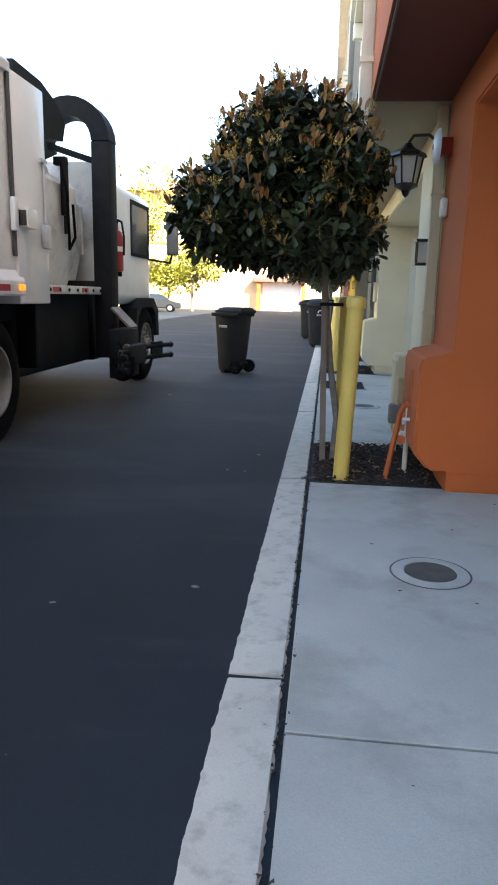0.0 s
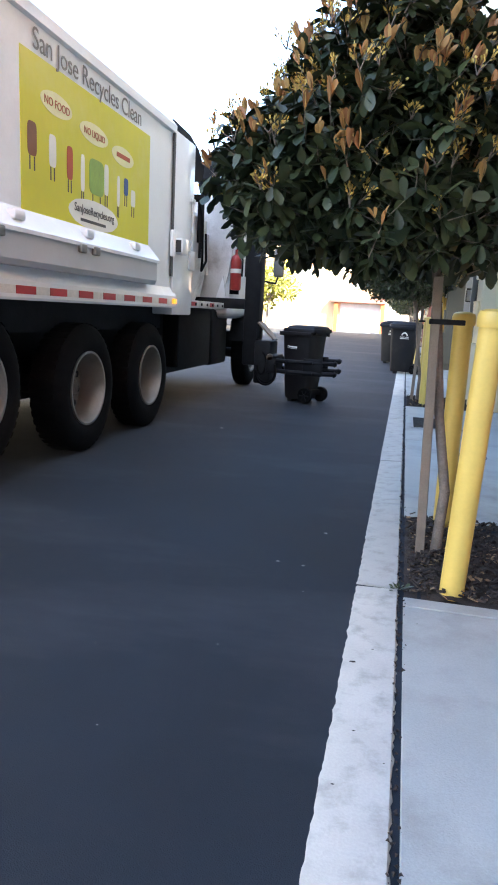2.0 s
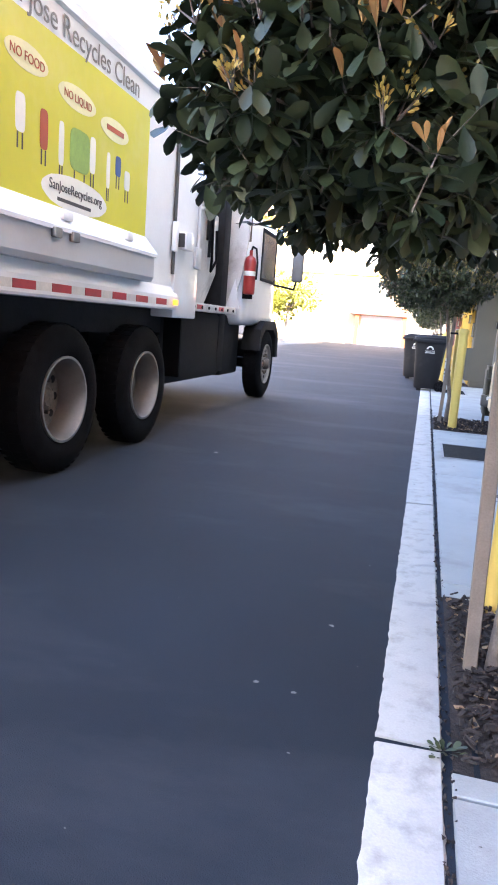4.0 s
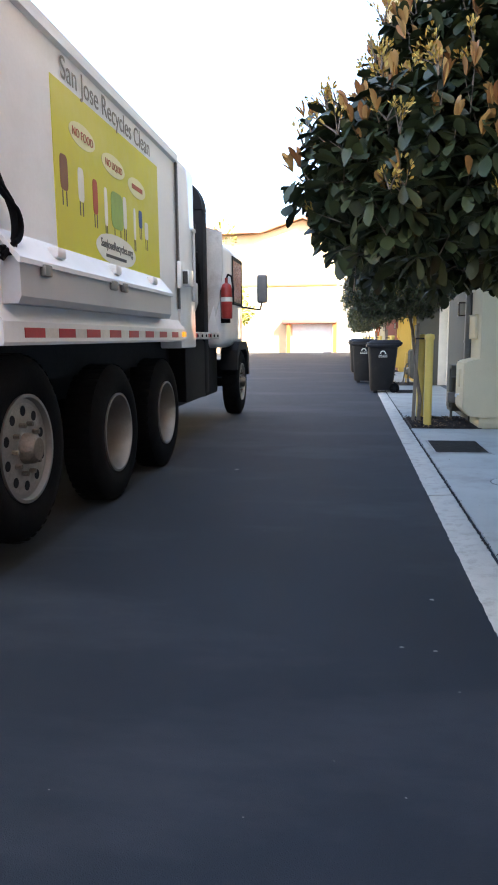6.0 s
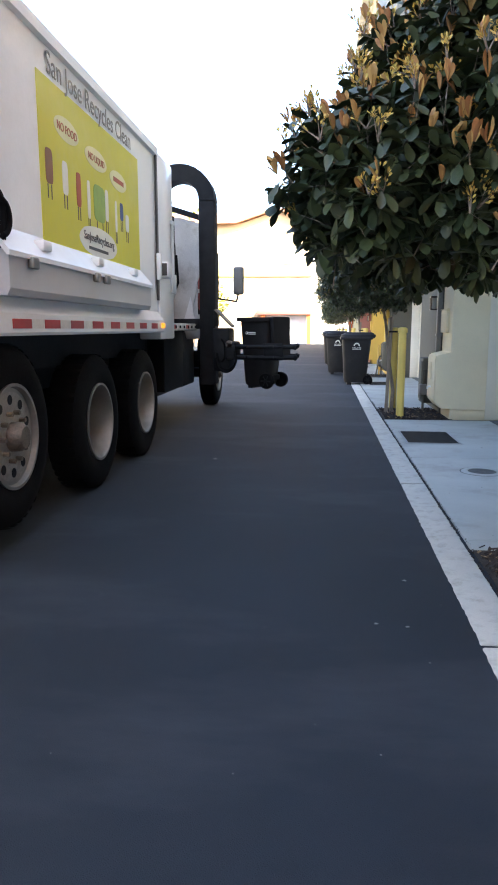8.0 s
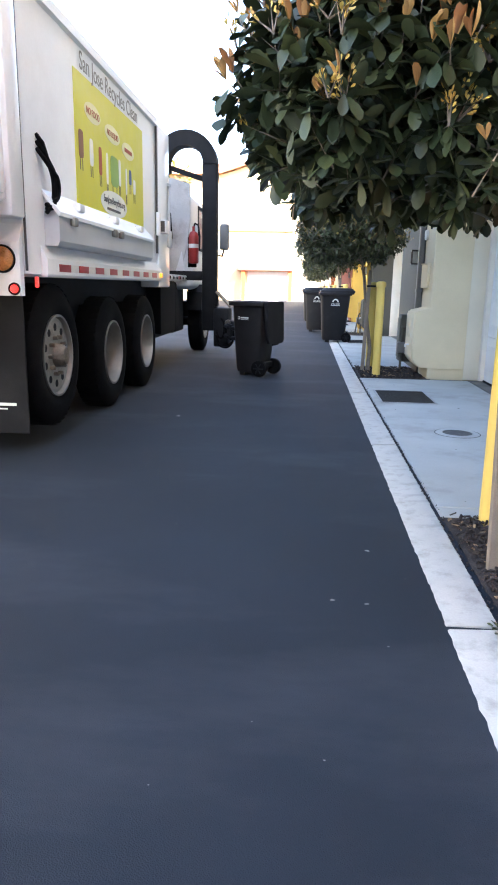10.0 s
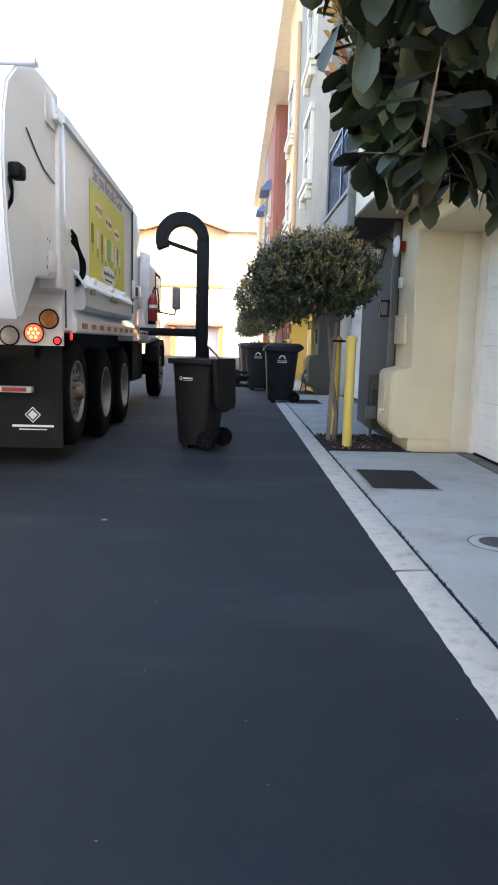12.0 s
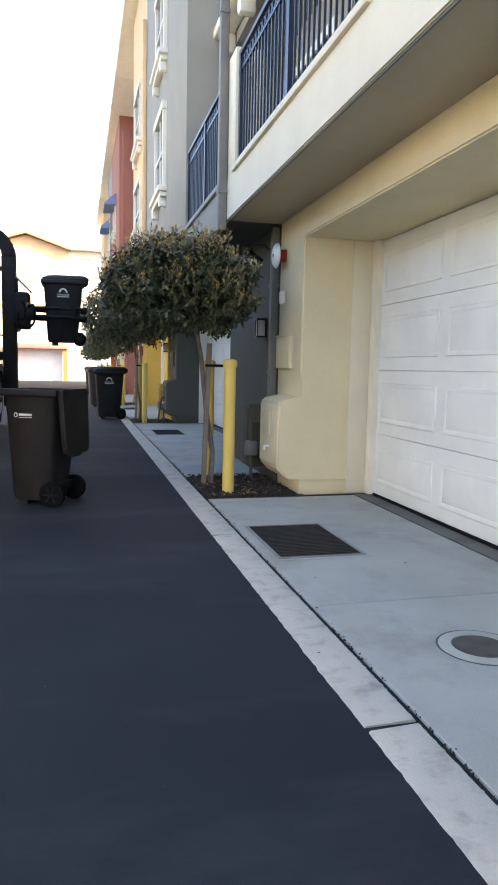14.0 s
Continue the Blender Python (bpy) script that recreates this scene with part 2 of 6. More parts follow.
def prism(bm, profile, a, b, axis="x"):
    """A closed profile swept from a to b along an axis. Profile pairs are (y, z) for x, (x, z) for y, (x, y) for z."""
    def place(p, s):
        return {"x": (s, p[0], p[1]), "y": (p[0], s, p[1]), "z": (p[0], p[1], s)}[axis]
    va = [bm.verts.new(place(p, a)) for p in profile]
    vb = [bm.verts.new(place(p, b)) for p in profile]
    n = len(profile)
    faces = [bm.faces.new(va), bm.faces.new(vb)]
    for i in range(n):
        faces.append(bm.faces.new((va[i], va[(i + 1) % n], vb[(i + 1) % n], vb[i])))
    bmesh.ops.recalc_face_normals(bm, faces=faces)


def rod(bm, p, q, r, r2=None, n=12):
    p, q = Vector(p), Vector(q)
    d = q - p
    m = Matrix.Translation((p + q) / 2) @ d.to_track_quat("Z", "Y").to_matrix().to_4x4()
    bmesh.ops.create_cone(bm, cap_ends=True, segments=n, radius1=r, radius2=r if r2 is None else r2, depth=d.length, matrix=m)


def tube(bm, points, r, n=8):
    for a, b in zip(points[:-1], points[1:]):
        rod(bm, a, b, r, n=n)
    for c in points[1:-1]:
        bmesh.ops.create_icosphere(bm, subdivisions=1, radius=r * 1.02, matrix=Matrix.Translation(c))


def lathe(bm, profile, n=32, axis="z", at=(0, 0, 0), cap=True):
    """Turns (radius, height) pairs about an axis."""
    rings = []
    for r, h in profile:
        ring = []
        for i in range(n):
            a = 2 * math.pi * i / n
            c, s = r * math.cos(a), r * math.sin(a)
            p = {"z": (c, s, h), "x": (h, c, s), "y": (c, h, s)}[axis]
            ring.append(bm.verts.new(Vector(p) + Vector(at)))
        rings.append(ring)
    faces = []
    for ra, rb in zip(rings[:-1], rings[1:]):
        for i in range(n):
            faces.append(bm.faces.new((ra[i], ra[(i + 1) % n], rb[(i + 1) % n], rb[i])))
    for ring, r in ((rings[0], profile[0][0]), (rings[-1], profile[-1][0])):
        if cap and r > 1e-4:
            faces.append(bm.faces.new(ring))
    bmesh.ops.recalc_face_normals(bm, faces=faces)


def finish(bm, name, material, smooth=40):
    me = bpy.data.meshes.new(name)
    bm.to_mesh(me)
    bm.free()
    me.materials.append(material)
    if smooth:
        me.shade_smooth()
        me.set_sharp_from_angle(angle=radians(smooth))
    return me


def part(name, bm, material, parent=None, label="", smooth=40):
    ob = new(name, finish(bm, name, material, smooth))
    if parent:
        ob.parent = parent
    if label:
        tagged(ob, label)
    return ob


def thing(name, label, category, at=(0, 0, 0), group="", kind="", rz=0):
    ob = new(name)
    ob.matrix_basis = pose(*at, 0, 0, rz)
    return tagged(ob, label, category, group, kind)


def structure(name, bm, material, label, category, smooth=40):
    return tagged(part(name, bm, material, None, "", smooth), label, category, kind="structure")


def boxes(*list_of):
    bm = bmesh.new()
    for b in list_of:
        box(bm, *b)
    return bm


def lettering(name, words, size, material, parent, m, align="CENTER"):
    """Raised words on a surface: x along the line, y up the letters."""
    cu = bpy.data.curves.new(name, "FONT")
    cu.body, cu.size, cu.extrude, cu.align_x = words, size, 0.001, align
    cu.materials.append(material)
    ob = new(name, cu)
    ob.parent = parent
    ob.matrix_basis = m
    return ob

# ---- large structure ----
BEDS = [-9.4, 0.0, 7.82, 17.2, 25.0, 34.4, 42.2, 51.0]
BED_LEN = 1.46
WALL_X, DOOR_X, UPPER_X = 1.245, 2.05, 0.60
HOUSES = [  # start, end, wall, upper wall, balcony from, to
    (BEDS[0] + 0.95, BEDS[1] + 0.95, ORANGE, ORANGE, -8.0, -4.6),
    (BEDS[1] + 0.95, BEDS[2] + 0.98, CREAM, PALE, 4.95, 8.45),
    (BEDS[2] + 0.98, BEDS[3] + 0.95, GREY, LIGHTGREY, 9.0, 11.9),
    (BEDS[3] + 0.95, BEDS[4] + 0.95, OCHRE, PEACH, 22.2, 25.4),
    (BEDS[4] + 0.95, BEDS[5] + 0.95, RED, RED, 26.4, 29.4),
    (BEDS[5] + 0.95, BEDS[6] + 0.95, CREAM, LIGHTGREY, 39.6, 42.6),
    (BEDS[6] + 0.95, BEDS[7] + 0.2, ORANGE, PEACH, 43.6, 46.6),
]

bm = bmesh.new()
bmesh.ops.create_grid(bm, x_segments=4, y_segments=4, size=1.0)
for v in bm.verts:
    v.co.x, v.co.y = v.co.x * 400, v.co.y * 400 + 100
structure("ground", bm, ASPHALT, "dark grey asphalt alley with faint pale scuffs", "ground")


def kerb_strip():
    """Flush concrete band beside the asphalt, in lengths of about three metres, with a ragged outer edge."""
    kerb = thing("kerb", "flat pale concrete kerb band with a ragged asphalt edge", "kerb", kind="structure")
    joints = [-13.0, -9.0, -5.9, -2.8, 0.10, 3.36, 6.36, 9.5, 12.6, 15.8, 18.9, 22, 25.1, 28.2, 31.3, 36, 41, 46, 51]
    rnd = random.Random(3)
    for a, b in zip(joints[:-1], joints[1:]):
        bm = bmesh.new()
        n = max(6, int((b - a) / (0.022 if -6 < a < 10 else 0.2)))
        rows = []
        for i in range(n + 1):
            y = a + 0.016 + (b - a - 0.032) * i / n
            w = 0.004 * noise.noise(Vector((y * 1.4, 3.0, 0))) + 0.004 * noise.noise(Vector((y * 6.5, 9.0, 0))) + 0.006 * noise.noise(Vector((y * 19.0, 5.0, 0))) + rnd.uniform(-0.0015, 0.0015)
            rows.append([bm.verts.new(p) for p in ((w, y, -0.006), (w + 0.014, y, 0.006), (0.214, y, 0.014), (0.222 + rnd.uniform(-0.006, 0.006), y, 0.004), (0.222, y, -0.02))])
        fs = []
        for r, s in zip(rows[:-1], rows[1:]):
            for k in range(4):
                fs.append(bm.faces.new((r[k], r[k + 1], s[k + 1], s[k])))
        fs += [bm.faces.new(rows[0]), bm.faces.new(rows[-1])]
        bmesh.ops.recalc_face_normals(bm, faces=fs)
        part("kerb_length", bm, KERB, kerb)


kerb_strip()


def driveways():
    paving = thing("driveway", "pale smooth concrete driveway slabs with tooled joints", "driveway", kind="structure")
    for i in range(len(BEDS) - 1):
        a, b = BEDS[i] + BED_LEN, BEDS[i + 1]
        cuts = [a, a + 0.19, (a + b) / 2, b - 0.12, b] if i != 0 else [a, a + 0.19, -7.0, -3.13, b - 0.12, b]
        for p, q in zip(cuts[:-1], cuts[1:]):
            bm = boxes((0.246, 1.85, p + 0.007, q - 0.007, -0.05, 0.016, 0.004, 1))
            part("slab", bm, SLAB, paving)
        # threshold strip along each door, darker than the slabs
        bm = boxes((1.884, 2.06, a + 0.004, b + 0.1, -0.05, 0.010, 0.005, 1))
        part("threshold", bm, DARKSLAB, paving)


driveways()

TOP = 11.2
PIER = (1.05, 0.85)  # width of the pier on the first house, and on the others


def window(house, x, y0, y1, z0, z1, sill=True):
    """A white framed sash window proud of the wall that faces the alley."""
    w = new("window")
    w.parent = house
    t = 0.11
    part("frame", boxes((x - 0.07, x + 0.02, y0 - t, y0, z0, z1), (x - 0.07, x + 0.02, y1, y1 + t, z0, z1), (x - 0.09, x + 0.02, y0 - t - 0.04, y1 + t + 0.04, z1, z1 + t + 0.03), (x - 0.05, x + 0.02, y0, y1, (z0 + z1) / 2 - 0.03, (z0 + z1) / 2 + 0.03), (x - 0.045, x + 0.02, (y0 + y1) / 2 - 0.025, (y0 + y1) / 2 + 0.025, z0, z1)), TRIM, w)
    part("pane", boxes((x - 0.02, x + 0.01, y0, y1, z0, z1)), PANE, w)
    if sill:
        part("sill", boxes((x - 0.17, x + 0.02, y0 - 0.2, y1 + 0.2, z0 - 0.1, z0, 0.015), (x - 0.12, x + 0.02, y0 - 0.14, y1 + 0.14, z0 - 0.19, z0 - 0.1, 0.01)), TRIM, w)
        for y in (y0 - 0.06, y1 - 0.06):
            part("bracket", boxes((x - 0.13, x + 0.02, y, y + 0.12, z0 - 0.36, z0 - 0.19, 0.02)), TRIM, w)
    return w


def railing(house, x, y0, y1, z0, z1):
    """Navy metal balcony railing with slim balusters and a scroll band."""
    r = new("railing")
    r.parent = house
    part("top_rail", boxes((x - 0.035, x + 0.035, y0, y1, z1 - 0.05, z1, 0.01)), RAILNAVY, r)
    part("middle_rail", boxes((x - 0.015, x + 0.015, y0, y1, z1 - 0.2, z1 - 0.175)), RAILNAVY, r)
    part("bottom_rail", boxes((x - 0.02, x + 0.02, y0, y1, z0 + 0.06, z0 + 0.1)), RAILNAVY, r)
    n = int((y1 - y0) / 0.115)
    post_at = max(1, n // 2)
    for i in range(n + 1):
        y = y0 + 0.02 + (y1 - y0 - 0.04) * i / n
        if i % post_at == 0:
            part("post", boxes((x - 0.03, x + 0.03, y - 0.03, y + 0.03, z0, z1)), RAILNAVY, r)
        else:
            part("baluster", boxes((x - 0.009, x + 0.009, y - 0.009, y + 0.009, z0 + 0.08, z1 - 0.03)), RAILNAVY, r)
            bm = bmesh.new()
            lathe(bm, [(0.036, -0.008), (0.05, -0.008), (0.05, 0.008), (0.036, 0.008), (0.036, -0.008)], 10, "x", (x, y + 0.055, z1 - 0.115), cap=False)
            part("scroll", bm, RAILNAVY, r)


def raised_field(bm, x, y0, y1, z0, z1):
    """A pressed panel: a groove and a raised field with wide soft slopes."""
    rings = []
    for inset, out in ((0.0, 0.0), (0.008, -0.013), (0.03, -0.013), (0.048, -0.003), (0.085, -0.018)):
        rings.append([bm.verts.new((x + out, y, z)) for y, z in ((y0 + inset, z0 + inset), (y1 - inset, z0 + inset), (y1 - inset, z1 - inset), (y0 + inset, z1 - inset))])
    for r, q in zip(rings[:-1], rings[1:]):
        for k in range(4):
            bm.faces.new((r[k], q[k], q[(k + 1) % 4], r[(k + 1) % 4]))
    bm.faces.new(rings[-1][::-1])


def garage_door(house, y0, y1):
    d = new("garage_door")
    d.parent = house
    zs = [0.03, 0.68, 1.36, 2.04, 2.715]
    for p in (y0 - 0.12, y1):
        part("door_frame", boxes((DOOR_X - 0.03, DOOR_X + 0.10, p, p + 0.12, 0.016, 2.72)), TRIM, d)
    for a, b in zip(zs[:-1], zs[1:]):
        bm = boxes((DOOR_X + 0.031, DOOR_X + 0.07, y0 + 0.003, y1 - 0.003, a + 0.002, b - 0.002, 0.004, 1))
        n = 4
        for i in range(n):
            p, q = y0 + (y1 - y0) * (i + 0.055) / n, y0 + (y1 - y0) * (i + 0.945) / n
            za, zb = a + 0.13, b - 0.13
            field = bmesh.new()
            raised_field(field, DOOR_X + 0.03, p, q, za, zb)
            part("raised_panel", field, DOORWHITE, d)
        part("door_panel", bm, DOORWHITE, d)
    part("door_backing", boxes((DOOR_X + 0.066, DOOR_X + 0.085, y0 + 0.003, y1 - 0.003, 0.04, 2.715)), DOORWHITE, d)
    part("weather_seal", boxes((DOOR_X + 0.02, DOOR_X + 0.08, y0, y1, 0.016, 0.034)), BLACKSTEEL, d)
    return d


def build_house(k, y0, y1, wall, upper, b0, b1):
    names = {0: "orange stucco townhouse over a garage with deep overhang", 1: "cream stucco townhouse with balcony over a white garage door", 2: "olive grey stucco townhouse with navy balcony railing", 3: "ochre stucco townhouse with peach upper floors", 4: "red brown stucco townhouse over a garage", 5: "cream and grey stucco townhouse further along the alley", 6: "orange and peach stucco townhouse at the alley end"}
    h = thing("townhouse", names[k], "house", group="townhouses along the alley")
    g0, g1 = y0 + (2.6 if k == 2 else 1.55), y1 - PIER[k > 0]
    # lower walls and the recess round the garage door
    bm = bmesh.new()
    prism(bm, [(y0, 0.0), (g0, 0.0), (g0, 2.72), (g1, 2.72), (g1, 0.17), (y1 - 0.004, 0.17), (y1 - 0.004, 3.14), (y0, 3.14)], WALL_X, 2.3, "x")
    bmesh.ops.bevel(bm, geom=[e for e in bm.edges if all(v.co.x < WALL_X + 0.01 for v in e.verts)], offset=0.014, segments=3, affect="EDGES")
    part("wall", bm, wall, h)
    part("plinth", boxes((WALL_X + 0.02, 2.28, g1 + 0.02, y1 - 0.02, 0.0, 0.175, 0.01)), wall, h)
    part("back_wall", boxes((DOOR_X + 0.1, DOOR_X + 0.25, g0, g1, 2.4, 2.72), (2.3, 8.0, y0, y0 + 0.2, 0, TOP), (2.3, 8.0, y1 - 0.2, y1 - 0.004, 0, TOP), (7.8, 8.0, y0 + 0.2, y1 - 0.2, 0, TOP)), wall, h)
    garage_door(h, g0 + 0.12, g1 - 0.12)
    part("jamb_trim", boxes((1.80, DOOR_X - 0.032, g1 - 0.012, g1 + 0.005, 0.016, 2.715, 0.004)), PALE if k == 1 else TRIM, h)
    # soffit of the overhang and the band above it
    part("drip_edge", boxes((UPPER_X + 0.02, UPPER_X + 0.034, y0 + 0.01, y1 - 0.012, 2.998, 3.008)), PIPEGREY, h)
    # on the orange house the soffit colour itself carries the shade
    part("soffit", boxes((UPPER_X + 0.012, WALL_X, y0 + 0.01, y1 - 0.012, 3.008, 3.13)), SOFFITSHADE if k == 0 else SOFFITTAN if k == 1 else wall, h)
    part("band", boxes((UPPER_X, UPPER_X + 0.16, y0 + 0.005, y1 - 0.005, 3.016, 3.44), (UPPER_X - 0.035, UPPER_X + 0.18, b0, b1, 3.44, 3.50, 0.01)), upper, h)
    part("floor_slab", boxes((UPPER_X + 0.16, 2.3, y0 + 0.005, y1 - 0.005, 3.145, 3.4)), upper, h)
    # bays either side of the balcony, up to the roof
    if b0 - y0 > 0.6:
        part("bay_wall", boxes((UPPER_X + 0.001, 2.3, y0 + 0.005, b0, 3.43, TOP, 0.02)), upper, h)
        c = (y0 + b0) / 2
        window(h, UPPER_X, c - 0.75, c + 0.75, 4.75, 6.15)
        window(h, UPPER_X, c - 0.75, c + 0.75, 7.2, 8.5)
    else:
        part("pilaster", boxes((UPPER_X + 0.001, UPPER_X + 0.3, y0 + 0.005, b0, 3.43, 4.72, 0.01)), upper, h)
    if y1 - b1 > 0.6:
        part("bay_wall", boxes((UPPER_X + 0.001, 2.3, b1, y1 - 0.005, 3.43, TOP, 0.02)), upper, h)
        c = (y1 + b1) / 2
        window(h, UPPER_X, c - 0.6, c + 0.6, 4.75, 6.15)
        window(h, UPPER_X, c - 0.6, c + 0.6, 7.2, 8.5)
    else:
        part("pilaster", boxes((UPPER_X + 0.001, UPPER_X + 0.3, b1, y1 - 0.005, 3.43, 4.72, 0.01)), upper, h)
    # recessed wall behind the balcony with a glazed door, and an upper room
    yb0, yb1 = max(b0, y0 + 0.01), min(b1, y1 - 0.01)
    part("recess_wall", boxes((2.1, 2.3, yb0, yb1, 3.4, 6.2), (1.3, 2.3, yb0 - (0.3 if b0 - y0 < 0.6 else 0), yb1 + (0.3 if y1 - b1 < 0.6 else 0), 6.2, TOP)), upper, h)
    door = new("balcony_door")
    door.parent = h
    c = (b0 + b1) / 2
    part("frame", boxes((2.05, 2.1, c - 1.05, c - 0.93, 3.42, 5.7), (2.05, 2.1, c + 0.93, c + 1.05, 3.42, 5.7), (2.05, 2.1, c - 0.93, c + 0.93, 5.58, 5.7), (2.05, 2.1, c - 0.05, c + 0.05, 3.42, 5.58)), TRIM, door)
    part("pane", boxes((2.075, 2.095, c - 0.93, c + 0.93, 3.42, 5.58)), PANE, door)
    window(h, 1.3, c - 0.6, c + 0.6, 7.2, 8.5)
    for y in (b0 + 0.25, c, b1 - 0.25):
        part("corbel", boxes((1.06, 1.3, y - 0.09, y + 0.09, 6.05, 6.35, 0.05)), TRIM, h)
    part("cornice", boxes((1.0, 1.3, yb0, yb1, 6.35, 6.5, 0.03)), TRIM, h)
    railing(h, UPPER_X + 0.06, b0 + 0.02, b1 - 0.02, 3.50, 4.66)
    part("roof", boxes((UPPER_X - 0.35, 8.2, y0 + 0.005, y1 - 0.005, TOP, TOP + 0.22, 0.03)), TRIM, h)
    return h


for k, spec in enumerate(HOUSES):
    house = build_house(k, *spec)
    if k in (4, 5):
        for z in (5.9, 8.75):
            bm = bmesh.new()
            c = (spec[0] + spec[4]) / 2 if spec[4] - spec[0] > 1 else (spec[1] + spec[5]) / 2
            prism(bm, [(UPPER_X, z), (UPPER_X - 0.5, z - 0.45), (UPPER_X - 0.5, z - 0.52), (UPPER_X, z - 0.5)], c - 0.9, c + 0.9, "y")
            part("awning", bm, BLUEAWNING, house, "blue canvas window awning")

# unseen closing walls, added behind the camera and far to the side
# the far side wall is a sunlit reflector, warm fill for the facades
structure("wall_west", boxes((-16.4, -16, -25.6, 38, 0, 6)), PALE, "unseen pale wall added to bounce sunlight into the alley", "wall")

structure("wall_south", boxes((-14, 8, -26, -25.6, 0, 9)), CREAM, "unseen cream wall added to close the near end of the alley", "wall")
# added beyond the last house so the sun stays off the alley
structure("wall_south_east", boxes((0.6, 8, -25.6, -8.5, 0, TOP)), PALE, "unseen pale wall added behind to keep the sun off the alley", "wall")


def far_house():
    """The sunlit townhouses across the street at the alley's end."""
    h = thing("far_townhouse", "sunlit peach townhouse with gable and garage across the far street", "house", at=(0, 63, 0))
    gx0, gx1 = -6.2, -2.4
    for b in ((-34, gx0, 0, 0.3, 0, 11.3), (gx1, -1.9, 0, 0.3, 0, 11.3), (gx0, gx1, 0, 0.3, 2.7, 11.3), (-34, -1.9, 8, 8.3, 0, 11.3), (-34, -33.7, 0.3, 8, 0, 11.3)):
        part("wall", boxes(b), PEACH, h)
    part("garage_door", boxes((gx0, gx1, 0.12, 0.18, 0, 2.7)), DOORWHITE, h)
    part("beam", boxes((gx0 - 0.9, gx1 + 0.5, -0.9, 0, 2.75, 3.2, 0.04)), RED, h)
    for x in (gx0 - 0.5, gx1 + 0.1):
        part("column", boxes((x, x + 0.35, -0.75, -0.4, 0, 2.75)), ORANGE, h)
    part("band", boxes((-34, -1.95, -0.12, 0, 6.3, 6.55, 0.02)), OCHRE, h)
    bm = bmesh.new()
    prism(bm, [(-8.6, 11.3), (-1.9, 11.3), (-5.25, 12.35)], 0.0, 8.0, "y")
    part("gable", bm, PEACH, h)
    bm = bmesh.new()
    prism(bm, [(-9.1, 11.2), (-5.25, 12.4), (-1.6, 11.2), (-1.6, 11.42), (-5.25, 12.65), (-9.1, 11.42)], -0.7, 8.5, "y")
    part("roof", bm, ROOFTILE, h)
    bm = bmesh.new()
    prism(bm, [(-0.8, 11.2), (8.9, 11.2), (4.0, 12.9)], -35, -9.1, "x")
    part("roof", bm, ROOFTILE, h)
    for x, z in ((-13, 4.6), (-13, 8.2), (-9.8, 4.6), (-9.8, 8.2), (-5.6, 7.6), (-4.0, 7.6), (-4.6, 4.2)):
        far_window(h, x, z, 1.5)
    g = thing("far_townhouse", "sunlit tan townhouse with flat cornice across the far street", "house", at=(0, 63, 0))
    for b in ((-1.88, 9, 0.2, 0.5, 0, 11.3), (-1.88, 9, 8, 8.3, 0, 11.3), (8.7, 9, 0.5, 8, 0, 11.3), (-1.88, -1.6, 0.5, 8, 0, 11.3)):
        part("wall", boxes(b), PALE, g)
    part("cornice", boxes((-1.88, 9.3, -0.5, 8.5, 11.3, 11.7, 0.05)), TRIM, g)
    part("band", boxes((-1.88, 9, 0.08, 0.2, 6.3, 6.5, 0.02)), TRIM, g)
    for x, z in ((-0.45, 9.0), (-0.45, 4.4), (3.0, 9.0), (3.0, 4.4)):
        far_window(g, x, z, 1.7, 0.2)


def far_window(house, x, z, h, y=0.0):
    w = new("window")
    w.parent = house
    part("frame", boxes((x - 0.66, x + 0.66, y - 0.07, y, z - 0.12, z, 0.01), (x - 0.62, x + 0.62, y - 0.06, y, z + h, z + h + 0.12), (x - 0.62, x - 0.5, y - 0.05, y, z, z + h), (x + 0.5, x + 0.62, y - 0.05, y, z, z + h), (x - 0.5, x + 0.5, y - 0.045, y, z + h / 2 - 0.03, z + h / 2 + 0.03)), TRIM, w)
    part("pane", boxes((x - 0.5, x + 0.5, y - 0.02, y + 0.01, z, z + h)), HAZEPANE, w)


far_house()

# ---- truck ----
SIDE = -2.65
LEFT = -5.2
MIDX = (SIDE + LEFT) / 2
WHEEL_R = 0.60
truck = thing("recycling_truck", "white side-loading recycling truck with lime yellow banner", "truck")


